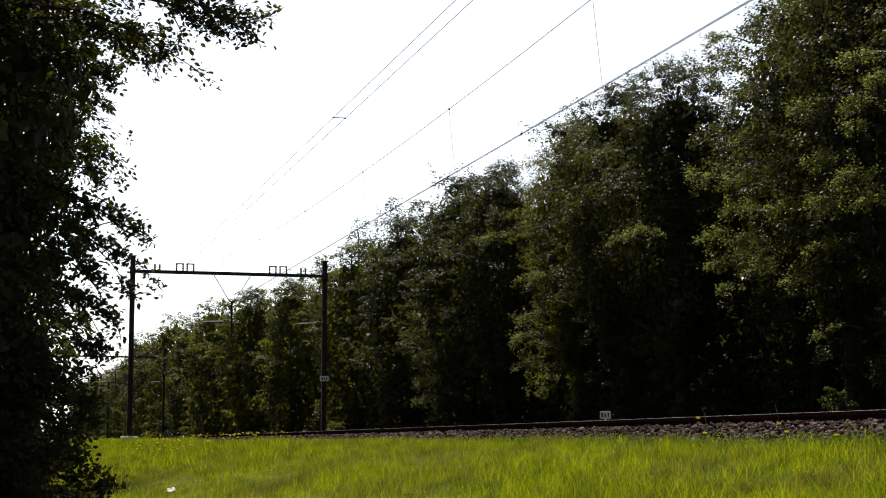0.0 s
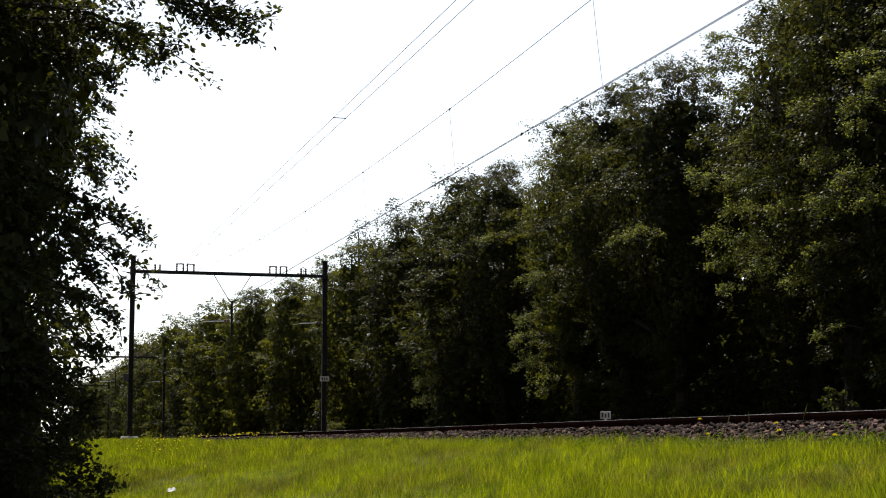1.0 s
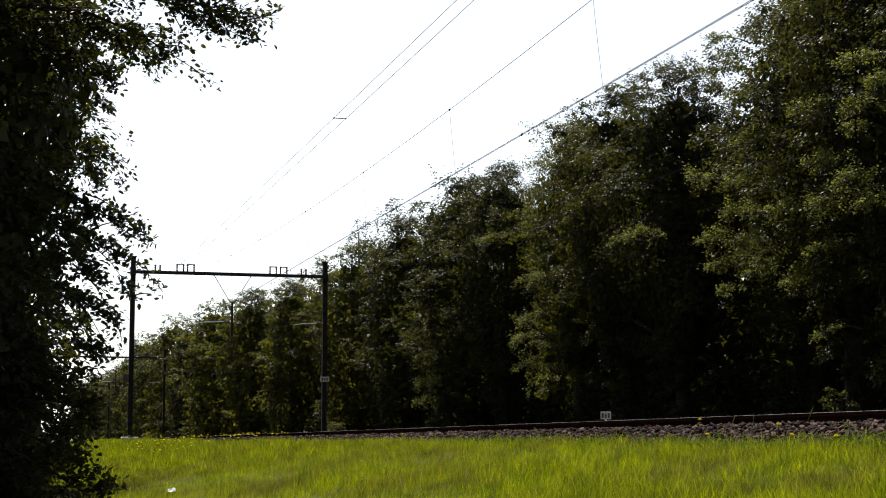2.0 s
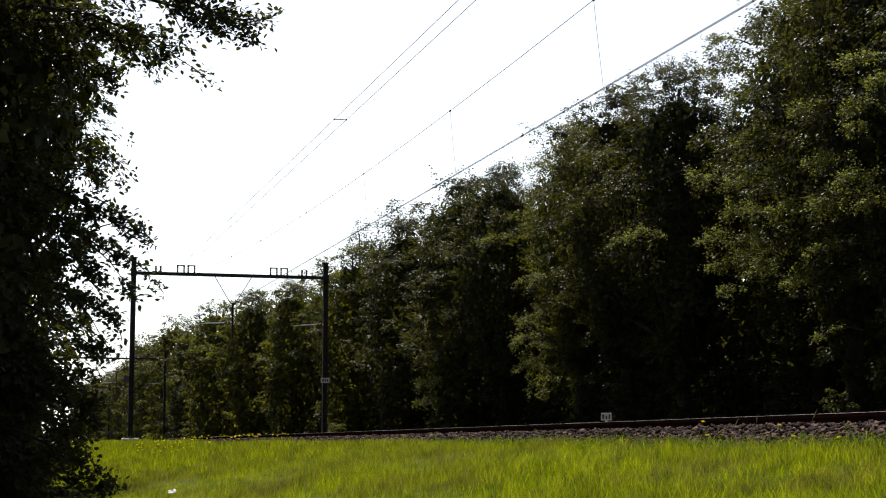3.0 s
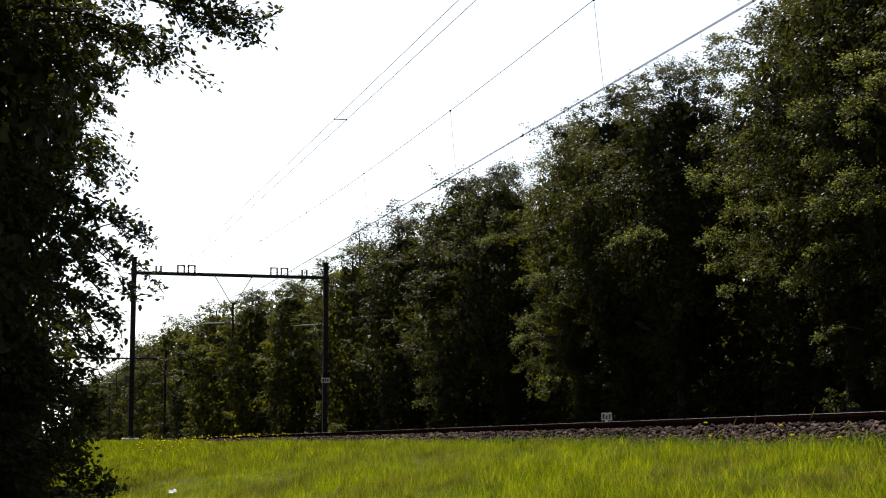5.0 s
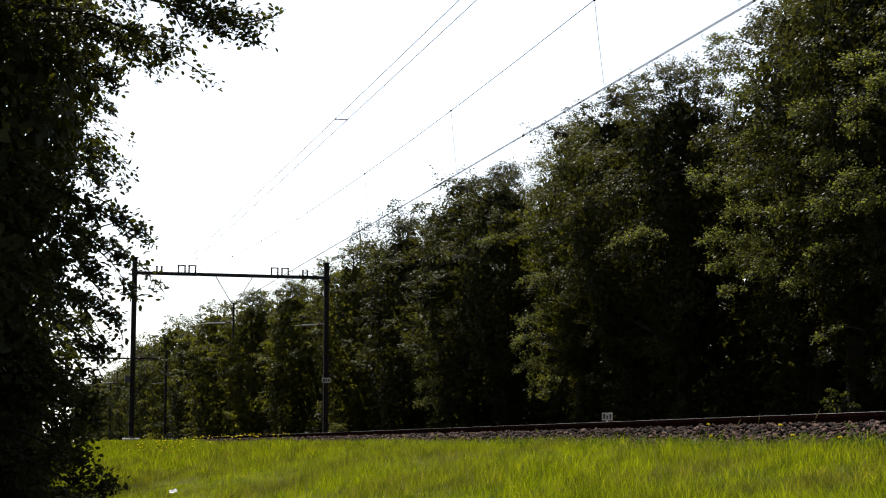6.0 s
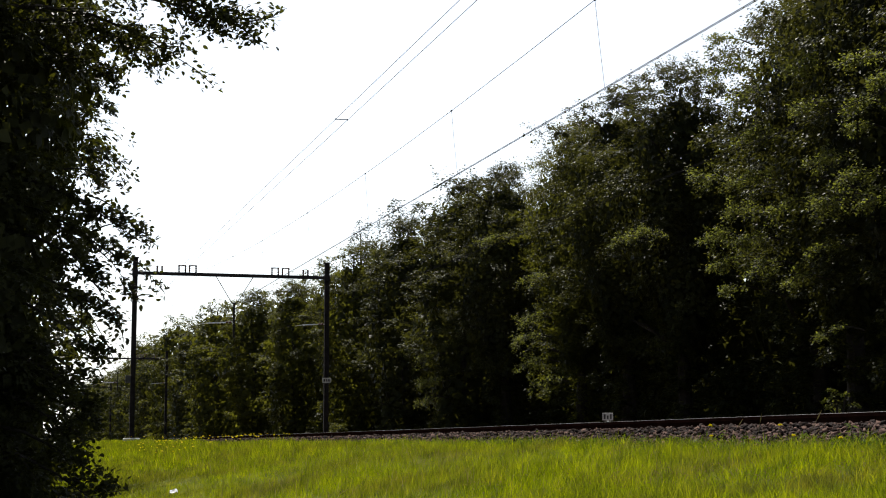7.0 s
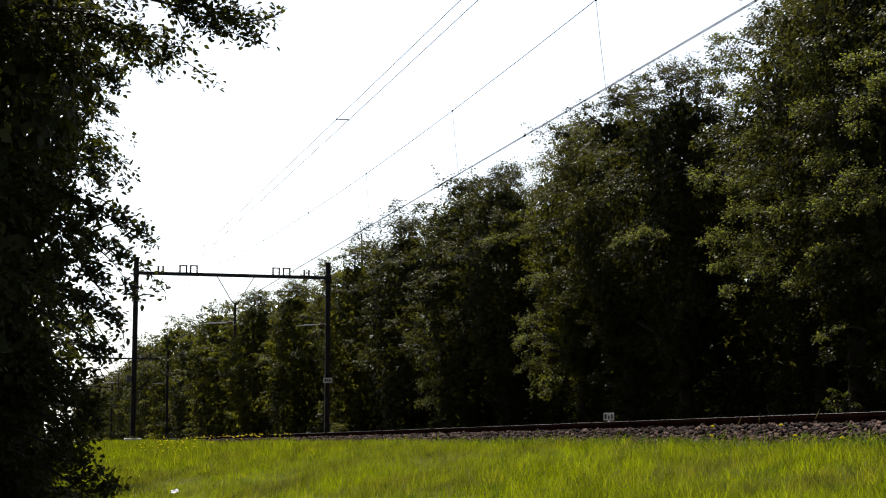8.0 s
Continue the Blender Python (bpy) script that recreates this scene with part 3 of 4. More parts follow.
# boughs that stand out of the dark edge of the wood, their sunlit look put into a paler leaf colour: tip of each,
# breadth, number of leaves
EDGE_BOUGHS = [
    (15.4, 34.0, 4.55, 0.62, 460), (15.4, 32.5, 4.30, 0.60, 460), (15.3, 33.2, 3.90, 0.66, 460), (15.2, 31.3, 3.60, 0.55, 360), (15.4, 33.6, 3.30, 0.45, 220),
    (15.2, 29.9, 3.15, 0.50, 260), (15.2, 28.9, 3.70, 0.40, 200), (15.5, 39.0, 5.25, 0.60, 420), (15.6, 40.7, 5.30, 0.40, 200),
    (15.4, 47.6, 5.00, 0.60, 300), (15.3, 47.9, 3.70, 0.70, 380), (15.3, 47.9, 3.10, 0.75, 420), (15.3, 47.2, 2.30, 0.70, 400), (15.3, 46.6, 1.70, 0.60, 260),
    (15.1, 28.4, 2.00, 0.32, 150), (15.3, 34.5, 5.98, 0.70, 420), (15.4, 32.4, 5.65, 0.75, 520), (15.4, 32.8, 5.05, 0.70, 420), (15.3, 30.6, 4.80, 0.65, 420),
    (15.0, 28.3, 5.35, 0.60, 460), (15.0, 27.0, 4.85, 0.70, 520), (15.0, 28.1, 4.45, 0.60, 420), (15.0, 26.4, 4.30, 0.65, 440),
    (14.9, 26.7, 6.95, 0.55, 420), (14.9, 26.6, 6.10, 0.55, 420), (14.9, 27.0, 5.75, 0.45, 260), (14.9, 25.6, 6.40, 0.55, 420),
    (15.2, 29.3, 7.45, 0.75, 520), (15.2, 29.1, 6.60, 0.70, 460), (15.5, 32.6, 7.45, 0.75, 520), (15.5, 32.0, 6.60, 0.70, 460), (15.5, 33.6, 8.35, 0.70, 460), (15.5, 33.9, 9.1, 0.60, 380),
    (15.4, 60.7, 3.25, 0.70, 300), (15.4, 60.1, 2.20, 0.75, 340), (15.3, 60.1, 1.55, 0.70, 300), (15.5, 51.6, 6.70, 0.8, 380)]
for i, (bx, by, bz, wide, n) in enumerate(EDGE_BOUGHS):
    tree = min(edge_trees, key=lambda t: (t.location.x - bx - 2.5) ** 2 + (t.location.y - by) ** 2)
    bough = leafy_branch(tree, 300 + i, (bx + 1.3, by + 0.5, bz + 0.25), (bx, by, bz), wide, int(n * 1.5), leaf=0.062, mat=SUNLIT_LEAF, wood_r=0.02, normal=(-0.3, -0.35, 0.75), wild=0.6)
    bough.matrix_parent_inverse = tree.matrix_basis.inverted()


# added row of trees on the camera's own side, out of view, to block skylight from the wood
rng_o = np.random.default_rng(19)
for y in np.arange(-42, 130, 5.2):
    for x0 in (-6.2,):
        k = int(rng_o.integers(0, 2))
        c = copy_thing(DEEP[k], pose(x0 + rng_o.uniform(-0.8, 0.8), y + rng_o.uniform(-1, 1), -1.35, 0, 0, rng_o.uniform(0, 360)))
        c.scale = (1.15, 1.15, rng_o.uniform(1.55, 1.8))


# ---- the beech beside the camera ----
BEECH = (-1.9, 16.6)
BEECH_BASE = float(bank(*BEECH))
beech = thing("beech_tree", pose(BEECH[0], BEECH[1], BEECH_BASE), "dark shaded beech tree with branches hanging down to the grass", "tree")


def local(x, y, z):
    return (x - BEECH[0], y - BEECH[1], z - BEECH_BASE)


bm = bmesh.new()
tube(bm, [(0, 0, -0.3), (0.02, 0, 0.5), (-0.05, 0.05, 2.5), (0.05, 0.0, 4.4), (0.0, 0.1, 6.6)], [0.34, 0.25, 0.2, 0.14, 0.03], 12)
part("trunk", bm, BARK, beech, "smooth grey-brown trunk")
rng_b = np.random.default_rng(77)
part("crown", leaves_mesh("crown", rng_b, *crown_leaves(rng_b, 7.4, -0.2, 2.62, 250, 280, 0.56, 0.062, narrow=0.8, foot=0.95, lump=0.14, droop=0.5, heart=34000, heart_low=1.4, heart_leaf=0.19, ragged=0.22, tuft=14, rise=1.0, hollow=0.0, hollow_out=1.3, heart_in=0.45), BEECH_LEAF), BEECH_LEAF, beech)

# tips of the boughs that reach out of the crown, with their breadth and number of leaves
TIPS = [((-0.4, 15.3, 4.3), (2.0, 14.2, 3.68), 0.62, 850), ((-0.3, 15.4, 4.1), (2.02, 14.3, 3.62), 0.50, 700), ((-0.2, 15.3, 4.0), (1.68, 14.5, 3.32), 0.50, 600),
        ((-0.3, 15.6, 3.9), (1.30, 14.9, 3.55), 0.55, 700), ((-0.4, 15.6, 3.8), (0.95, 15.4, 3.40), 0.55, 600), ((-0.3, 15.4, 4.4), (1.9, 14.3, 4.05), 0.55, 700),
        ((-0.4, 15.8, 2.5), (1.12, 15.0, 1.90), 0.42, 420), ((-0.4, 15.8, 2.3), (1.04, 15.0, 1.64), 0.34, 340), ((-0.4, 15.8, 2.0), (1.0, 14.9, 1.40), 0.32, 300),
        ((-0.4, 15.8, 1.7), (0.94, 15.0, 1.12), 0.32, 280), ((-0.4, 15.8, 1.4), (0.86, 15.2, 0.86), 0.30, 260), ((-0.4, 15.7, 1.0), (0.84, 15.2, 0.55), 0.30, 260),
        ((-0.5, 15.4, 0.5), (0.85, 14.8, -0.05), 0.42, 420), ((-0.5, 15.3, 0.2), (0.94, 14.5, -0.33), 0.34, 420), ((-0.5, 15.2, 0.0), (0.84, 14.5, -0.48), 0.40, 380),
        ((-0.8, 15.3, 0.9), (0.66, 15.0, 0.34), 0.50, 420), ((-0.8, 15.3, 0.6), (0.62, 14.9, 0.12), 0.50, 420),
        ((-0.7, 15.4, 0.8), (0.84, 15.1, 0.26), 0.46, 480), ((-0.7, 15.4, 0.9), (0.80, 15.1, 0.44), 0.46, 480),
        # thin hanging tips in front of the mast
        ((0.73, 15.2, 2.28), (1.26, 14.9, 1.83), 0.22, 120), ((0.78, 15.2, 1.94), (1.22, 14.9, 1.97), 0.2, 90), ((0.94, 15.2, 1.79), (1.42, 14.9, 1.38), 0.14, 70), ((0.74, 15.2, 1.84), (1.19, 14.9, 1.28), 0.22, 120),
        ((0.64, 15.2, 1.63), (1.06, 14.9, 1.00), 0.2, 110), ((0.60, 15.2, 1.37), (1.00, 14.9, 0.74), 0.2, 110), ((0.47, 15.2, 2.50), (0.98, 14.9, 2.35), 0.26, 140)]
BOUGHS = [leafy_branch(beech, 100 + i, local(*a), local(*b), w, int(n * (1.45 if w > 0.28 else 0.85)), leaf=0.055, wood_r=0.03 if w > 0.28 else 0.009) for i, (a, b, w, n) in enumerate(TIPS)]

# a birch behind it
birch = build_tree("birch_tree", 61, 8.8, 1.35, 0.09, BIRCH_LEAF, "slender birch with hanging grey-green foliage behind the beech", base=0.8, lobes=130, per=170, lobe=0.36, droop=0.9, lump=0.3, heart=4000, heart_leaf=0.1, ragged=0.12, tuft=12, hollow=0.0, rise=0.9, foot=0.8)
birch.matrix_basis = pose(0.1, 25.5, float(bank(0.1, 25.5)))
far_birch = build_tree("birch_tree", 62, 13.3, 1.1, 0.13, BIRCH_LEAF, "thin birch that rises above the oaks of the wood", base=7.0, lobes=40, per=48, lobe=0.5, droop=1.5, lump=0.6, heart=0, ragged=0.5, limbs=3)
far_birch.matrix_basis = pose(20.3, 93.0, 0.0)
copy_thing(far_birch, pose(20.6, 86.0, 0.2, 0, 0, 120))


# ---- grass ----
def blades(name, rng, x, y, height, width, material_, lean=0.35, simple=False):
    n = len(x)
    root = np.stack([x, y, bank(x, y) - 0.01], axis=1)
    a = rng.uniform(0, 2 * math.pi, n)
    side = np.stack([np.cos(a), np.sin(a), np.zeros(n)], axis=1) * (width * rng.uniform(0.6, 1.3, n))[:, None]
    h = (height * rng.uniform(0.45, 1.2, n) * np.interp(x, [4.7, 5.8], [1.0, 0.9]))[:, None]
    tilt = np.stack([rng.normal(0.03, lean, n), rng.normal(0, lean, n), np.zeros(n)], axis=1) * h
    up = np.array([0, 0, 1.0])
    if simple:
        v = np.stack([root - side, root + side, root + up * h * 0.95 + tilt], axis=1).reshape(-1, 3)
        return raw_mesh(name, v, np.arange(3 * n), 3, material_)
    v = np.stack([root - side, root + side, root + up * h * 0.6 + tilt * 0.35 + side * 0.7, root + up * h * 0.6 + tilt * 0.35 - side * 0.7,
                  root + up * h * 0.93 + tilt], axis=1).reshape(-1, 3)
    i = np.arange(n)[:, None] * 5
    tri = (i + np.array([[0, 1, 2, 0, 2, 3, 3, 2, 4]])).ravel()
    return raw_mesh(name, v, tri, 3, material_)


def scatter(rng, n, y0, y1, x0=-0.6, x1=5.85):
    y = y0 * (y1 / y0) ** rng.uniform(0, 1, n)
    x = rng.uniform(x0, x1, n)
    keep = (x > 0.03 * y - 0.6) & (x < y * 0.75)
    return x[keep], y[keep]


rng_g = np.random.default_rng(9)
def sward(x, y):
    """Uneven height of the grass."""
    return 0.115 + 0.03 * np.sin(x * 2.1 + np.sin(y * 0.9)) + 0.025 * np.sin(x * 4.7 - y * 1.9) * np.sin(y * 1.1) + 0.02 * np.clip(x - 3.5, 0, 1.5)


cx, cy = scatter(rng_g, 9800, 6.5, 26.0)
who = np.repeat(np.arange(len(cx)), 16)
x, y = cx[who] + rng_g.normal(0, 0.05, len(who)), cy[who] + rng_g.normal(0, 0.05, len(who))
stand = rng_g.uniform(0.4, 1.3, len(cx))[who]
tagged(new("grass", blades("grass", rng_g, x, y, sward(x, y) * 1.1 * stand, 0.0016, GRASS_BLADE, lean=0.42)),
       "bright green sunlit meadow grass on the railway bank", "grass", kind="stuff")
x, y = scatter(rng_g, 165000, 6.5, 26.0)
tagged(new("grass", blades("grass", rng_g, x, y, sward(x, y) * 0.8, 0.0018, GRASS_BLADE, lean=0.34, simple=True)),
       "short dense undergrass of the railway bank", "grass", kind="stuff")
x, y = scatter(rng_g, 90000, 24.0, 100.0)
tagged(new("grass", blades("grass", rng_g, x, y, 0.19 + 0.05 * np.sin(x * 2.1 + np.sin(y * 0.4)), 0.0032 + 0.00014 * y, GRASS_BLADE, simple=True)),
       "sunlit yellow-green grass farther along the bank", "grass", kind="stuff")
x, y = scatter(rng_g, 2600, 9.5, 60.0)
tagged(new("dry_grass", blades("dry_grass", rng_g, x, y, 0.2, 0.0012 + 0.00006 * y, STRAW, lean=0.3)), "dry straw-coloured grass stems among the green", "grass", kind="stuff")
# taller tufts that grow into the toe of the ballast
cx, cy = scatter(rng_g, 420, 8.5, 30.0, 5.35, 5.98)
who = np.repeat(np.arange(len(cx)), 13)
x, y = cx[who] + rng_g.normal(0, 0.045, len(who)), cy[who] + rng_g.normal(0, 0.045, len(who))
tagged(new("grass", blades("grass", rng_g, x, y, 0.10 + 0.10 * rng_g.uniform(0, 1, len(cx))[who] ** 2, 0.0019, GRASS_BLADE, lean=0.36)),
       "taller green tufts at the edge of the ballast", "grass", kind="stuff")
# seed heads that stand above the sward, thick in patches
x, y = scatter(rng_g, 26000, 8.0, 40.0)
thick = np.sin(x * 1.9 + 0.8 * np.sin(y * 0.7)) * np.sin(y * 0.63 + 0.7 * x) + 0.35 * np.sin(3.1 * y - 2.3 * x)
keep = (thick > 0.3 + 0.6 * rng_g.uniform(-1, 1, len(x))) & (x < 4.9)
x, y = x[keep], y[keep]
n = len(x)
tips = np.stack([x, y, bank(x, y) + sward(x, y) * rng_g.uniform(0.7, 1.25, n)], axis=1)
tagged(new("seed_heads", leaves_mesh("seed_heads", rng_g, tips, np.tile((0.1, 0, 1.0), (n, 1)), rng_g.normal(size=(n, 3)), np.full(n, 0.016), SEED_HEAD, wide=0.3)),
       "brownish seed heads above the meadow grass", "grass", kind="stuff")
x, y = scatter(rng_g, 5200, 8.0, 34.0, 5.5, 6.25)
n = len(x)
roots = np.stack([x, y, np.maximum(bank(x, y), bed_height(x)) + rng_g.uniform(0, 0.07, n)], axis=1)
tagged(new("toe_weeds", leaves_mesh("toe_weeds", rng_g, roots, rng_g.normal(size=(n, 3)) * np.array([1, 1, 0.6]) + np.array([0, 0, 0.8]), rng_g.normal(size=(n, 3)), np.full(n, 0.055), WEED_LEAF, wide=0.22)),
       "low dull green weeds along the edge of the ballast", "weeds", kind="stuff")


# ---- ballast stones ----
def stone_shapes(seed, count):
    """Angular lumps: a block with its corners knocked about, 8 corners and 12 faces."""
    rng = np.random.default_rng(seed)
    base = np.array([(x, y, z) for x in (-1, 1) for y in (-1, 1) for z in (-1, 1)], float) * 0.72
    tri = np.array([(0, 1, 3), (0, 3, 2), (4, 6, 7), (4, 7, 5), (0, 4, 5), (0, 5, 1), (2, 3, 7), (2, 7, 6), (0, 2, 6), (0, 6, 4), (1, 5, 7), (1, 7, 3)])
    return [base * np.array([rng.uniform(0.9, 1.5), rng.uniform(0.6, 1.0), rng.uniform(0.4, 0.8)]) + rng.uniform(-0.38, 0.38, (8, 3)) for _ in range(count)], tri


SHAPES, STONE_TRI = stone_shapes(4, 16)


def stone_spots(rng, n, y0, y1):
    y = y0 * (y1 / y0) ** rng.uniform(0, 1, n)
    x = 5.75 + 1.5 * rng.uniform(0, 1, n)
    return np.stack([x, y, bed_height(x) + rng.uniform(-0.012, 0.022, n)], axis=1)


def turned(rng, n):
    q = unit(rng.normal(size=(n, 4)))
    w, x, y, z = q.T
    return np.stack([np.stack([1 - 2 * (y * y + z * z), 2 * (x * y - z * w), 2 * (x * z + y * w)], -1),
                     np.stack([2 * (x * y + z * w), 1 - 2 * (x * x + z * z), 2 * (y * z - x * w)], -1),
                     np.stack([2 * (x * z - y * w), 2 * (y * z + x * w), 1 - 2 * (x * x + y * y)], -1)], 1)


rng_s = np.random.default_rng(15)
spots = np.concatenate([stone_spots(rng_s, 21000, 8.5, 34.0), stone_spots(rng_s, 5000, 34.0, 110.0)])
size = np.where(spots[:, 1] < 34, 0.0245, 0.030 + 0.0006 * (spots[:, 1] - 34)) * rng_s.uniform(0.55, 1.5, len(spots))
kinds = rng_s.integers(0, len(SHAPES), len(spots))
turns = turned(rng_s, len(spots))
# the stones in the nearest stretch lie there one by one
single = np.flatnonzero((spots[:, 1] > 10.2) & (spots[:, 1] < 13.5) & (spots[:, 0] > 6.05) & (spots[:, 0] < 6.75))[:300]
rest = np.setdiff1d(np.arange(len(spots)), single)
local_v = np.array(SHAPES)[kinds[rest]] * size[rest][:, None, None]
v = np.einsum("nij,nkj->nki", turns[rest], local_v) * np.array([1, 1, 0.85]) + spots[rest][:, None, :]
idx = (np.arange(len(rest))[:, None] * len(SHAPES[0]) + STONE_TRI.ravel()[None, :]).ravel()
tagged(part("ballast_stones", raw_mesh("ballast_stones", v.reshape(-1, 3), idx, 3, STONE), STONE, ballast_bed), "loose grey and purplish crushed stones", kind="stuff")
stone_meshes = [raw_mesh("stone", s, STONE_TRI.ravel(), 3, SINGLE_STONE) for s in SHAPES]
for i in single:
    ob = new("stone", stone_meshes[kinds[i]])
    ob.parent = ballast_bed
    ob.matrix_basis = Matrix.Translation(Vector(spots[i].tolist())) @ Matrix(turns[i].tolist()).to_4x4() @ Matrix.Diagonal((*[float(size[i])] * 3, 1))


# ---- plants in the ballast, flowers ----
def weed(name, m, height, n, label, seed, group=""):
    rng = np.random.default_rng(seed)
    t = thing(name, m, label, "weed", group)
    part("stem", tube(bmesh.new(), [(0, 0, -0.05), (0.01, 0, height * 0.5), (0.0, 0.01, height)], [0.004, 0.003, 0.0015], 5), WEED_LEAF, t)
    z = rng.uniform(0.1, 1.0, n) * height
    part("leaves", leaves_mesh("leaves", rng, np.stack([np.zeros(n), np.zeros(n), z], 1), unit(rng.normal(size=(n, 3)) * np.array([1, 1, 0.4])), np.tile((0, 0, 1.0), (n, 1)), 0.05, WEED_LEAF, wide=0.35), WEED_LEAF, t)
    return t


def flower(root, head, label):
    """A dandelion-like flower; its pose turns about the root of the stem."""
    root, head = Vector(root), Vector(head)
    t = thing("yellow_flower", Matrix.Translation(root), label, "flower", "yellow flowers")
    top = head - root
    part("stem", tube(bmesh.new(), [(0, 0, 0), top * 0.5 + Vector((0, 0, 0.01)), top], [0.003, 0.0025, 0.002], 5), WEED_LEAF, t)
    bm = bmesh.new()
    for ring, n, r, lift in ((0, 13, 0.030, 0.002), (1, 10, 0.022, 0.008), (2, 7, 0.013, 0.012)):
        for k in range(n):
            a = 2 * math.pi * (k + 0.5 * ring) / n
            d, s = Vector((math.cos(a), math.sin(a), 0)), Vector((-math.sin(a), math.cos(a), 0))
            vs = [bm.verts.new(top + p) for p in (d * 0.003, d * r * 0.6 + s * 0.005 + Vector((0, 0, lift)), d * r + Vector((0, 0, lift * 1.6)), d * r * 0.6 - s * 0.005 + Vector((0, 0, lift)))]
            bm.faces.new(vs)
    part("petals", bm, PETAL, t, "yellow ray petals")
    return t


# the four flowers that nod at the edge of the ballast: root, head, lean to the right at each time (degrees)
RIGHT = Vector((math.cos(radians(15.23)), -math.sin(radians(15.23)), 0))
AHEAD = Vector((math.sin(radians(15.23)), math.cos(radians(15.23)), 0))
FLOWERS = [
    ((5.95, 13.7, -0.12), (6.09, 13.65, 0.22), [(0, 0), (0.4, -1), (0.8, 1), (1.2, 2), (1.7, 1), (2.8, 5), (3.6, 6), (4.7, 8), (5.8, 12), (6.5, 14), (8, 17)]),
    ((5.62, 12.6, -0.17), (5.69, 12.63, 0.08), [(0, 0), (0.3, 0.5), (0.5, 6), (0.8, 4), (1.2, 7), (1.7, 5), (2.8, 3), (4, 7), (6, 8), (8, 6)]),
    ((5.90, 11.9, -0.22), (5.99, 11.88, 0.15), [(0, 0), (0.1, -10), (0.2, -19), (0.3, -23), (0.4, -25), (0.5, -18), (0.6, -8), (0.7, 2), (0.8, -9), (0.9, -10), (1.0, -4), (1.1, -6), (1.3, -3), (1.7, -1), (2.8, -1), (4.5, 1), (6.0, -1), (8, -2)]),
    ((5.60, 11.2, -0.18), (5.68, 11.15, 0.08), [(0, 0), (0.1, -5), (0.2, -2), (0.3, 8), (0.4, 19), (0.5, 24), (0.6, 14), (0.7, -9), (0.8, -14), (0.9, -15), (1.0, -12), (1.1, -3), (1.2, 1), (1.4, 1), (1.7, 6), (2.8, 10), (3.5, 9), (4.5, 7), (6.0, 7), (8, 8)]),
    ((5.50, 10.25, -0.18), (5.58, 10.22, 0.05), [(0, 0), (0.2, -2), (0.5, -12), (0.8, -6), (1.2, -1), (1.7, -1), (2.8, 2), (4.5, 3), (6, 3), (8, 4)])]
NODDING = [(flower(root, head, "single yellow flower on a thin stem beside the ballast"), Vector(root), lean) for root, head, lean in FLOWERS]

# a patch of the same flowers farther on
rng_f = np.random.default_rng(33)
seedling = flower((0, 0, 0), (0.02, 0, 0.26), "small yellow flower among the grass at the bank's top")
placed = False
for k in range(110):
    fx, fy = (5.5 - 2.6 * rng_f.uniform(0, 1) ** 1.6, rng_f.uniform(31, 47)) if k < 92 else (rng_f.uniform(4.0, 5.6), rng_f.uniform(48, 74))
    m = pose(fx, fy, float(bank(fx, fy)), rng_f.uniform(-25, 5), rng_f.uniform(-12, 12), rng_f.uniform(0, 360))
    if placed:
        ob = copy_thing(seedling, m)
    else:
        seedling.matrix_basis, placed, ob = m, True, seedling
    ob.scale = (0.85, 0.85, 1.0)

weed("tall_weed", pose(5.75, 10.35, -0.15), 0.30, 26, "tall green weed with narrow leaves in the ballast", 1)
weed("tall_weed", pose(6.0, 13.0, -0.1), 0.28, 16, "low green weed between the stones", 2)
weed("tall_weed", pose(6.05, 18.2, -0.1), 0.26, 16, "low green weed between the stones", 3)

# thin stalks that stand up against the dark wood
STALKS = []
for x0, y0, h, lean in ((5.95, 11.6, 0.46, 22), (6.0, 13.1, 0.42, 24), (5.9, 12.2, 0.40, 4)):
    t = thing("grass_stalk", pose(x0, y0, -0.16), "thin dry grass stalk with a slender seed head", "grass stalk", "grass stalks")
    part("stem", tube(bmesh.new(), [(0, 0, 0), (0, 0, h * 0.6), (0.01, 0, h)], [0.0022, 0.0018, 0.0012], 5), STRAW, t)
    part("seed_head", tube(bmesh.new(), [(0.008, 0, h * 0.86), (0.01, 0, h * 0.93), (0.012, 0, h * 1.06)], [0.002, 0.005, 0.001], 6), STRAW, t)
    STALKS.append((t, Vector((x0, y0, -0.16)), lean))

# a scrap of paper in the grass
litter = thing("paper_scrap", pose(1.88, 18.14, float(bank(1.88, 18.14)) + 0.10, 34, 8, 0), "crumpled white scrap of paper lying in the grass", "litter")
bm = bmesh.new()
bmesh.ops.create_grid(bm, x_segments=6, y_segments=5, size=0.042)
for v_ in bm.verts:
    v_.co.z += 0.018 * noise.noise(v_.co * 30) + 0.012 * math.sin(v_.co.x * 60)
    v_.co.y *= 0.7
bmesh.ops.solidify(bm, geom=bm.faces[:], thickness=0.003)
part("sheet", bm, PAPER, litter)


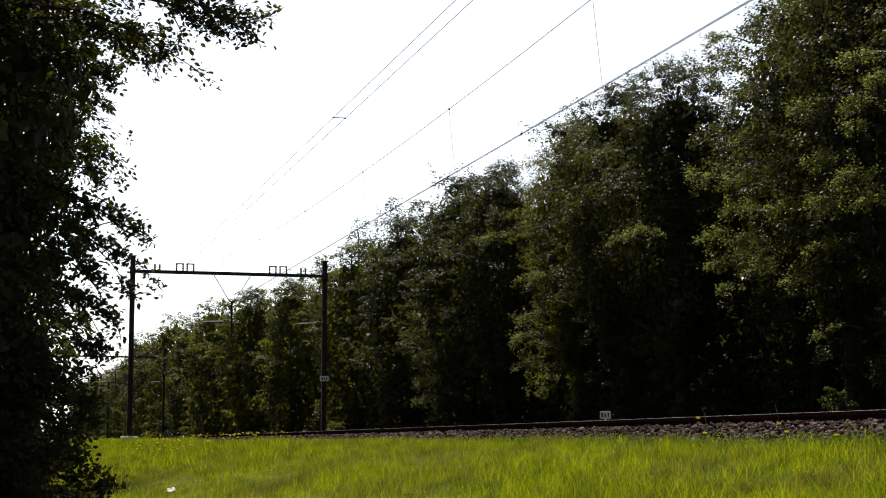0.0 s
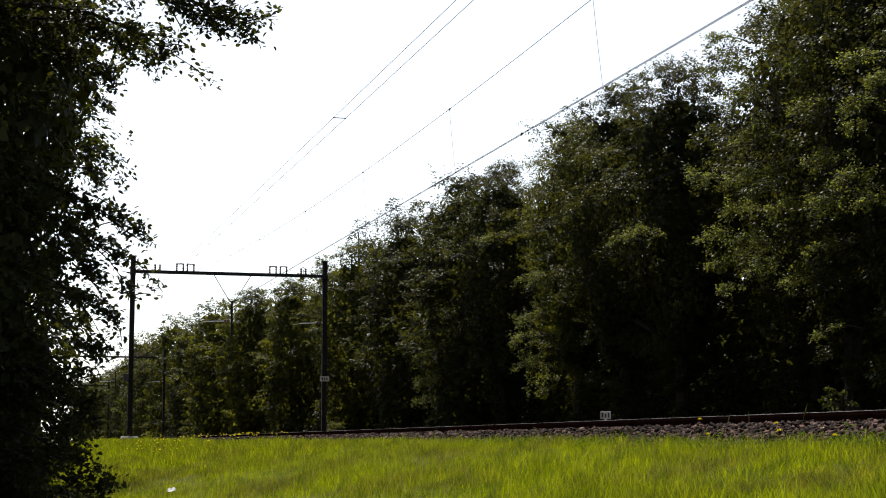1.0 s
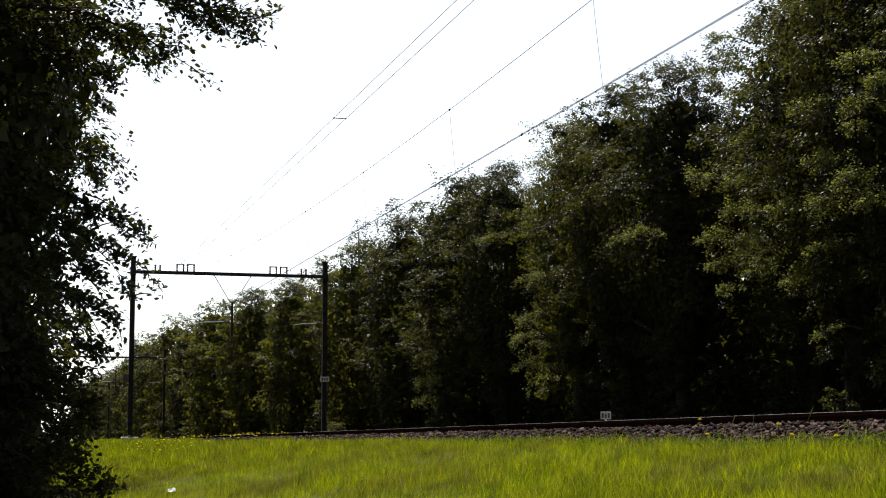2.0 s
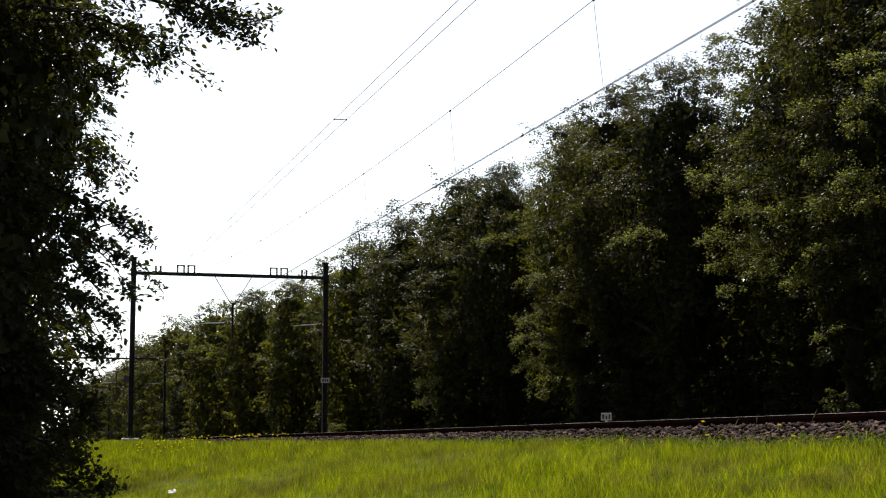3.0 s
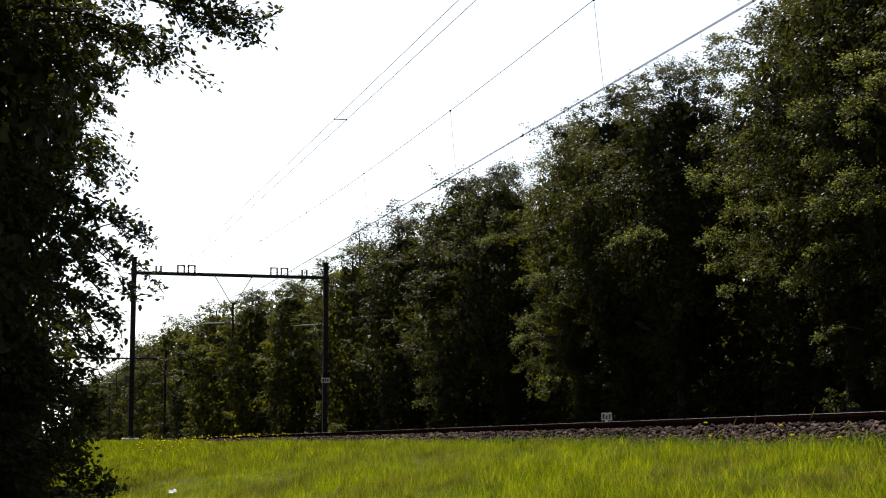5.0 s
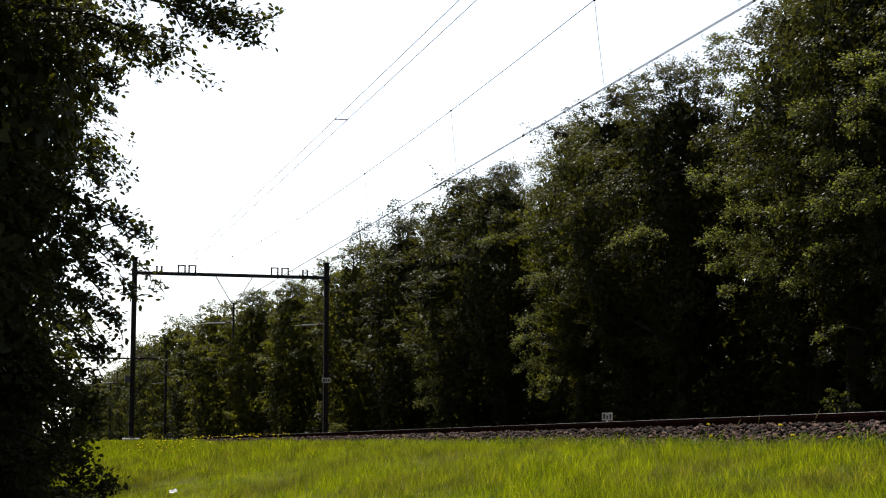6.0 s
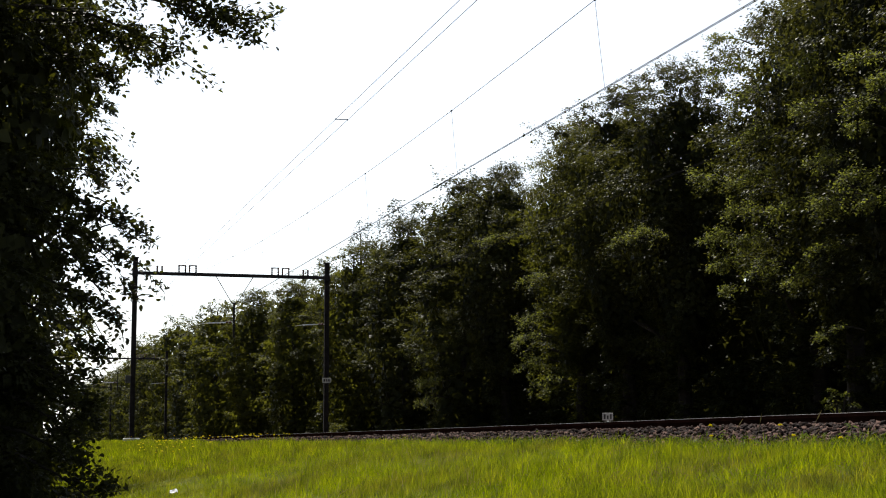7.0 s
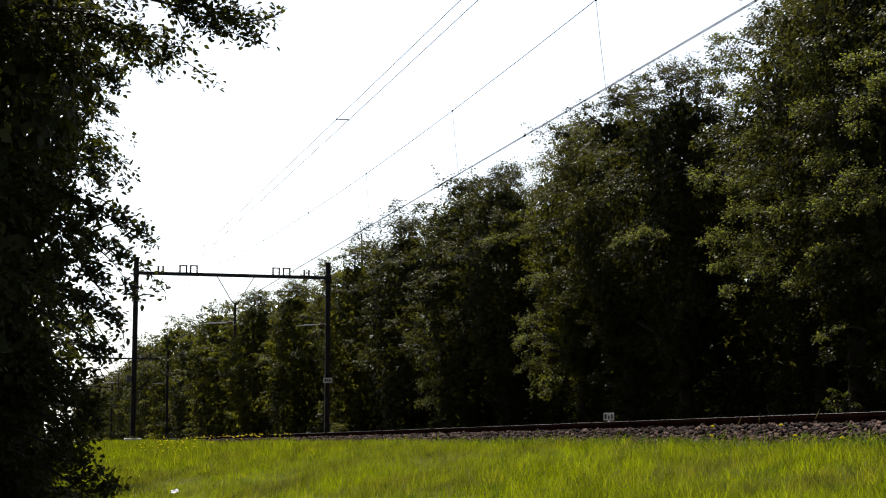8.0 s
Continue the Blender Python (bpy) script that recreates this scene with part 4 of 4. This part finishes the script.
# ---- shrubs at the foot of the wood ----
def shrub(seed, m, height, radius, lobes, per, leaf, label, mat):
    rng = np.random.default_rng(seed)
    t = thing("shrub", m, label, "shrub", "shrubs under the trees")
    for k in range(5):
        a = k * 1.26
        part("stem", tube(bmesh.new(), [(0, 0, -0.1), (math.cos(a) * radius * 0.3, math.sin(a) * radius * 0.3, height * 0.5), (math.cos(a) * radius * 0.6, math.sin(a) * radius * 0.6, height * 0.85)], [0.02, 0.014, 0.005], 5), BARK, t)
    part("foliage", leaves_mesh("foliage", rng, *crown_leaves(rng, height, 0.0, radius, lobes, per, radius * 0.45, leaf, heart=60 if height > 1.5 else 0), mat), mat, t)
    return t


shrub(71, pose(15.7, 77.2, 0.0), 1.1, 0.55, 14, 60, 0.09, "small light green shrub beside the mast", LIME_LEAF)
shrub(72, pose(16.4, 30.0, 0.2), 1.0, 0.35, 10, 60, 0.055, "low leafy sapling in front of the dark wood", SUNLIT_LEAF)
base_shrub = shrub(73, pose(20.4, 26.0, 0.0), 2.4, 1.5, 26, 70, 0.16, "dark undergrowth shrub at the foot of the trees", OAK_LEAF)
rng_u = np.random.default_rng(8)
for x, y in ((-0.75, 20.5), (-1.5, 19.0), (-2.4, 22.0)):
    copy_thing(base_shrub, pose(x, y, float(bank(x, y)) - 0.05, 0, 0, 40 * x))
for y in np.arange(28.5, 125, 3.4):
    copy_thing(base_shrub, pose(20.6 + rng_u.uniform(-0.3, 1.2), y, 0.0, 0, 0, rng_u.uniform(0, 360)))


# ---- what moves ----
def motions():
    for ob, root, lean in NODDING:
        walk(ob, [(t, Matrix.Translation(root) @ Matrix.Rotation(radians(a), 4, AHEAD)) for t, a in lean])
    for k, (ob, root, lean) in enumerate(STALKS):
        rows = [(t, lean + a) for t, a in ((0, -38), (0.5, -20), (1.0, -8), (1.7, -3), (2.8, 0), (3.6, 3), (4.7, -2), (5.8, 2), (7, 4), (8, 1))]
        walk(ob, [(t, Matrix.Translation(root) @ Matrix.Rotation(radians(a), 4, AHEAD)) for t, a in rows])
    for k, ob in enumerate(BOUGHS):
        root = ob.location.copy()
        rows = []
        for i in range(21):
            t = i * 0.4
            size = 0.28 if t < 1.7 else 0.14
            a = size * math.sin(2.3 * t + 1.7 * k) + 0.4 * size * math.sin(5.1 * t + k)
            b = size * 0.8 * math.cos(1.9 * t + 0.9 * k)
            rows.append((t, Matrix.Translation(root) @ Matrix.Rotation(radians(a), 4, AHEAD) @ Matrix.Rotation(radians(b), 4, RIGHT)))
        walk(ob, rows)


motions()
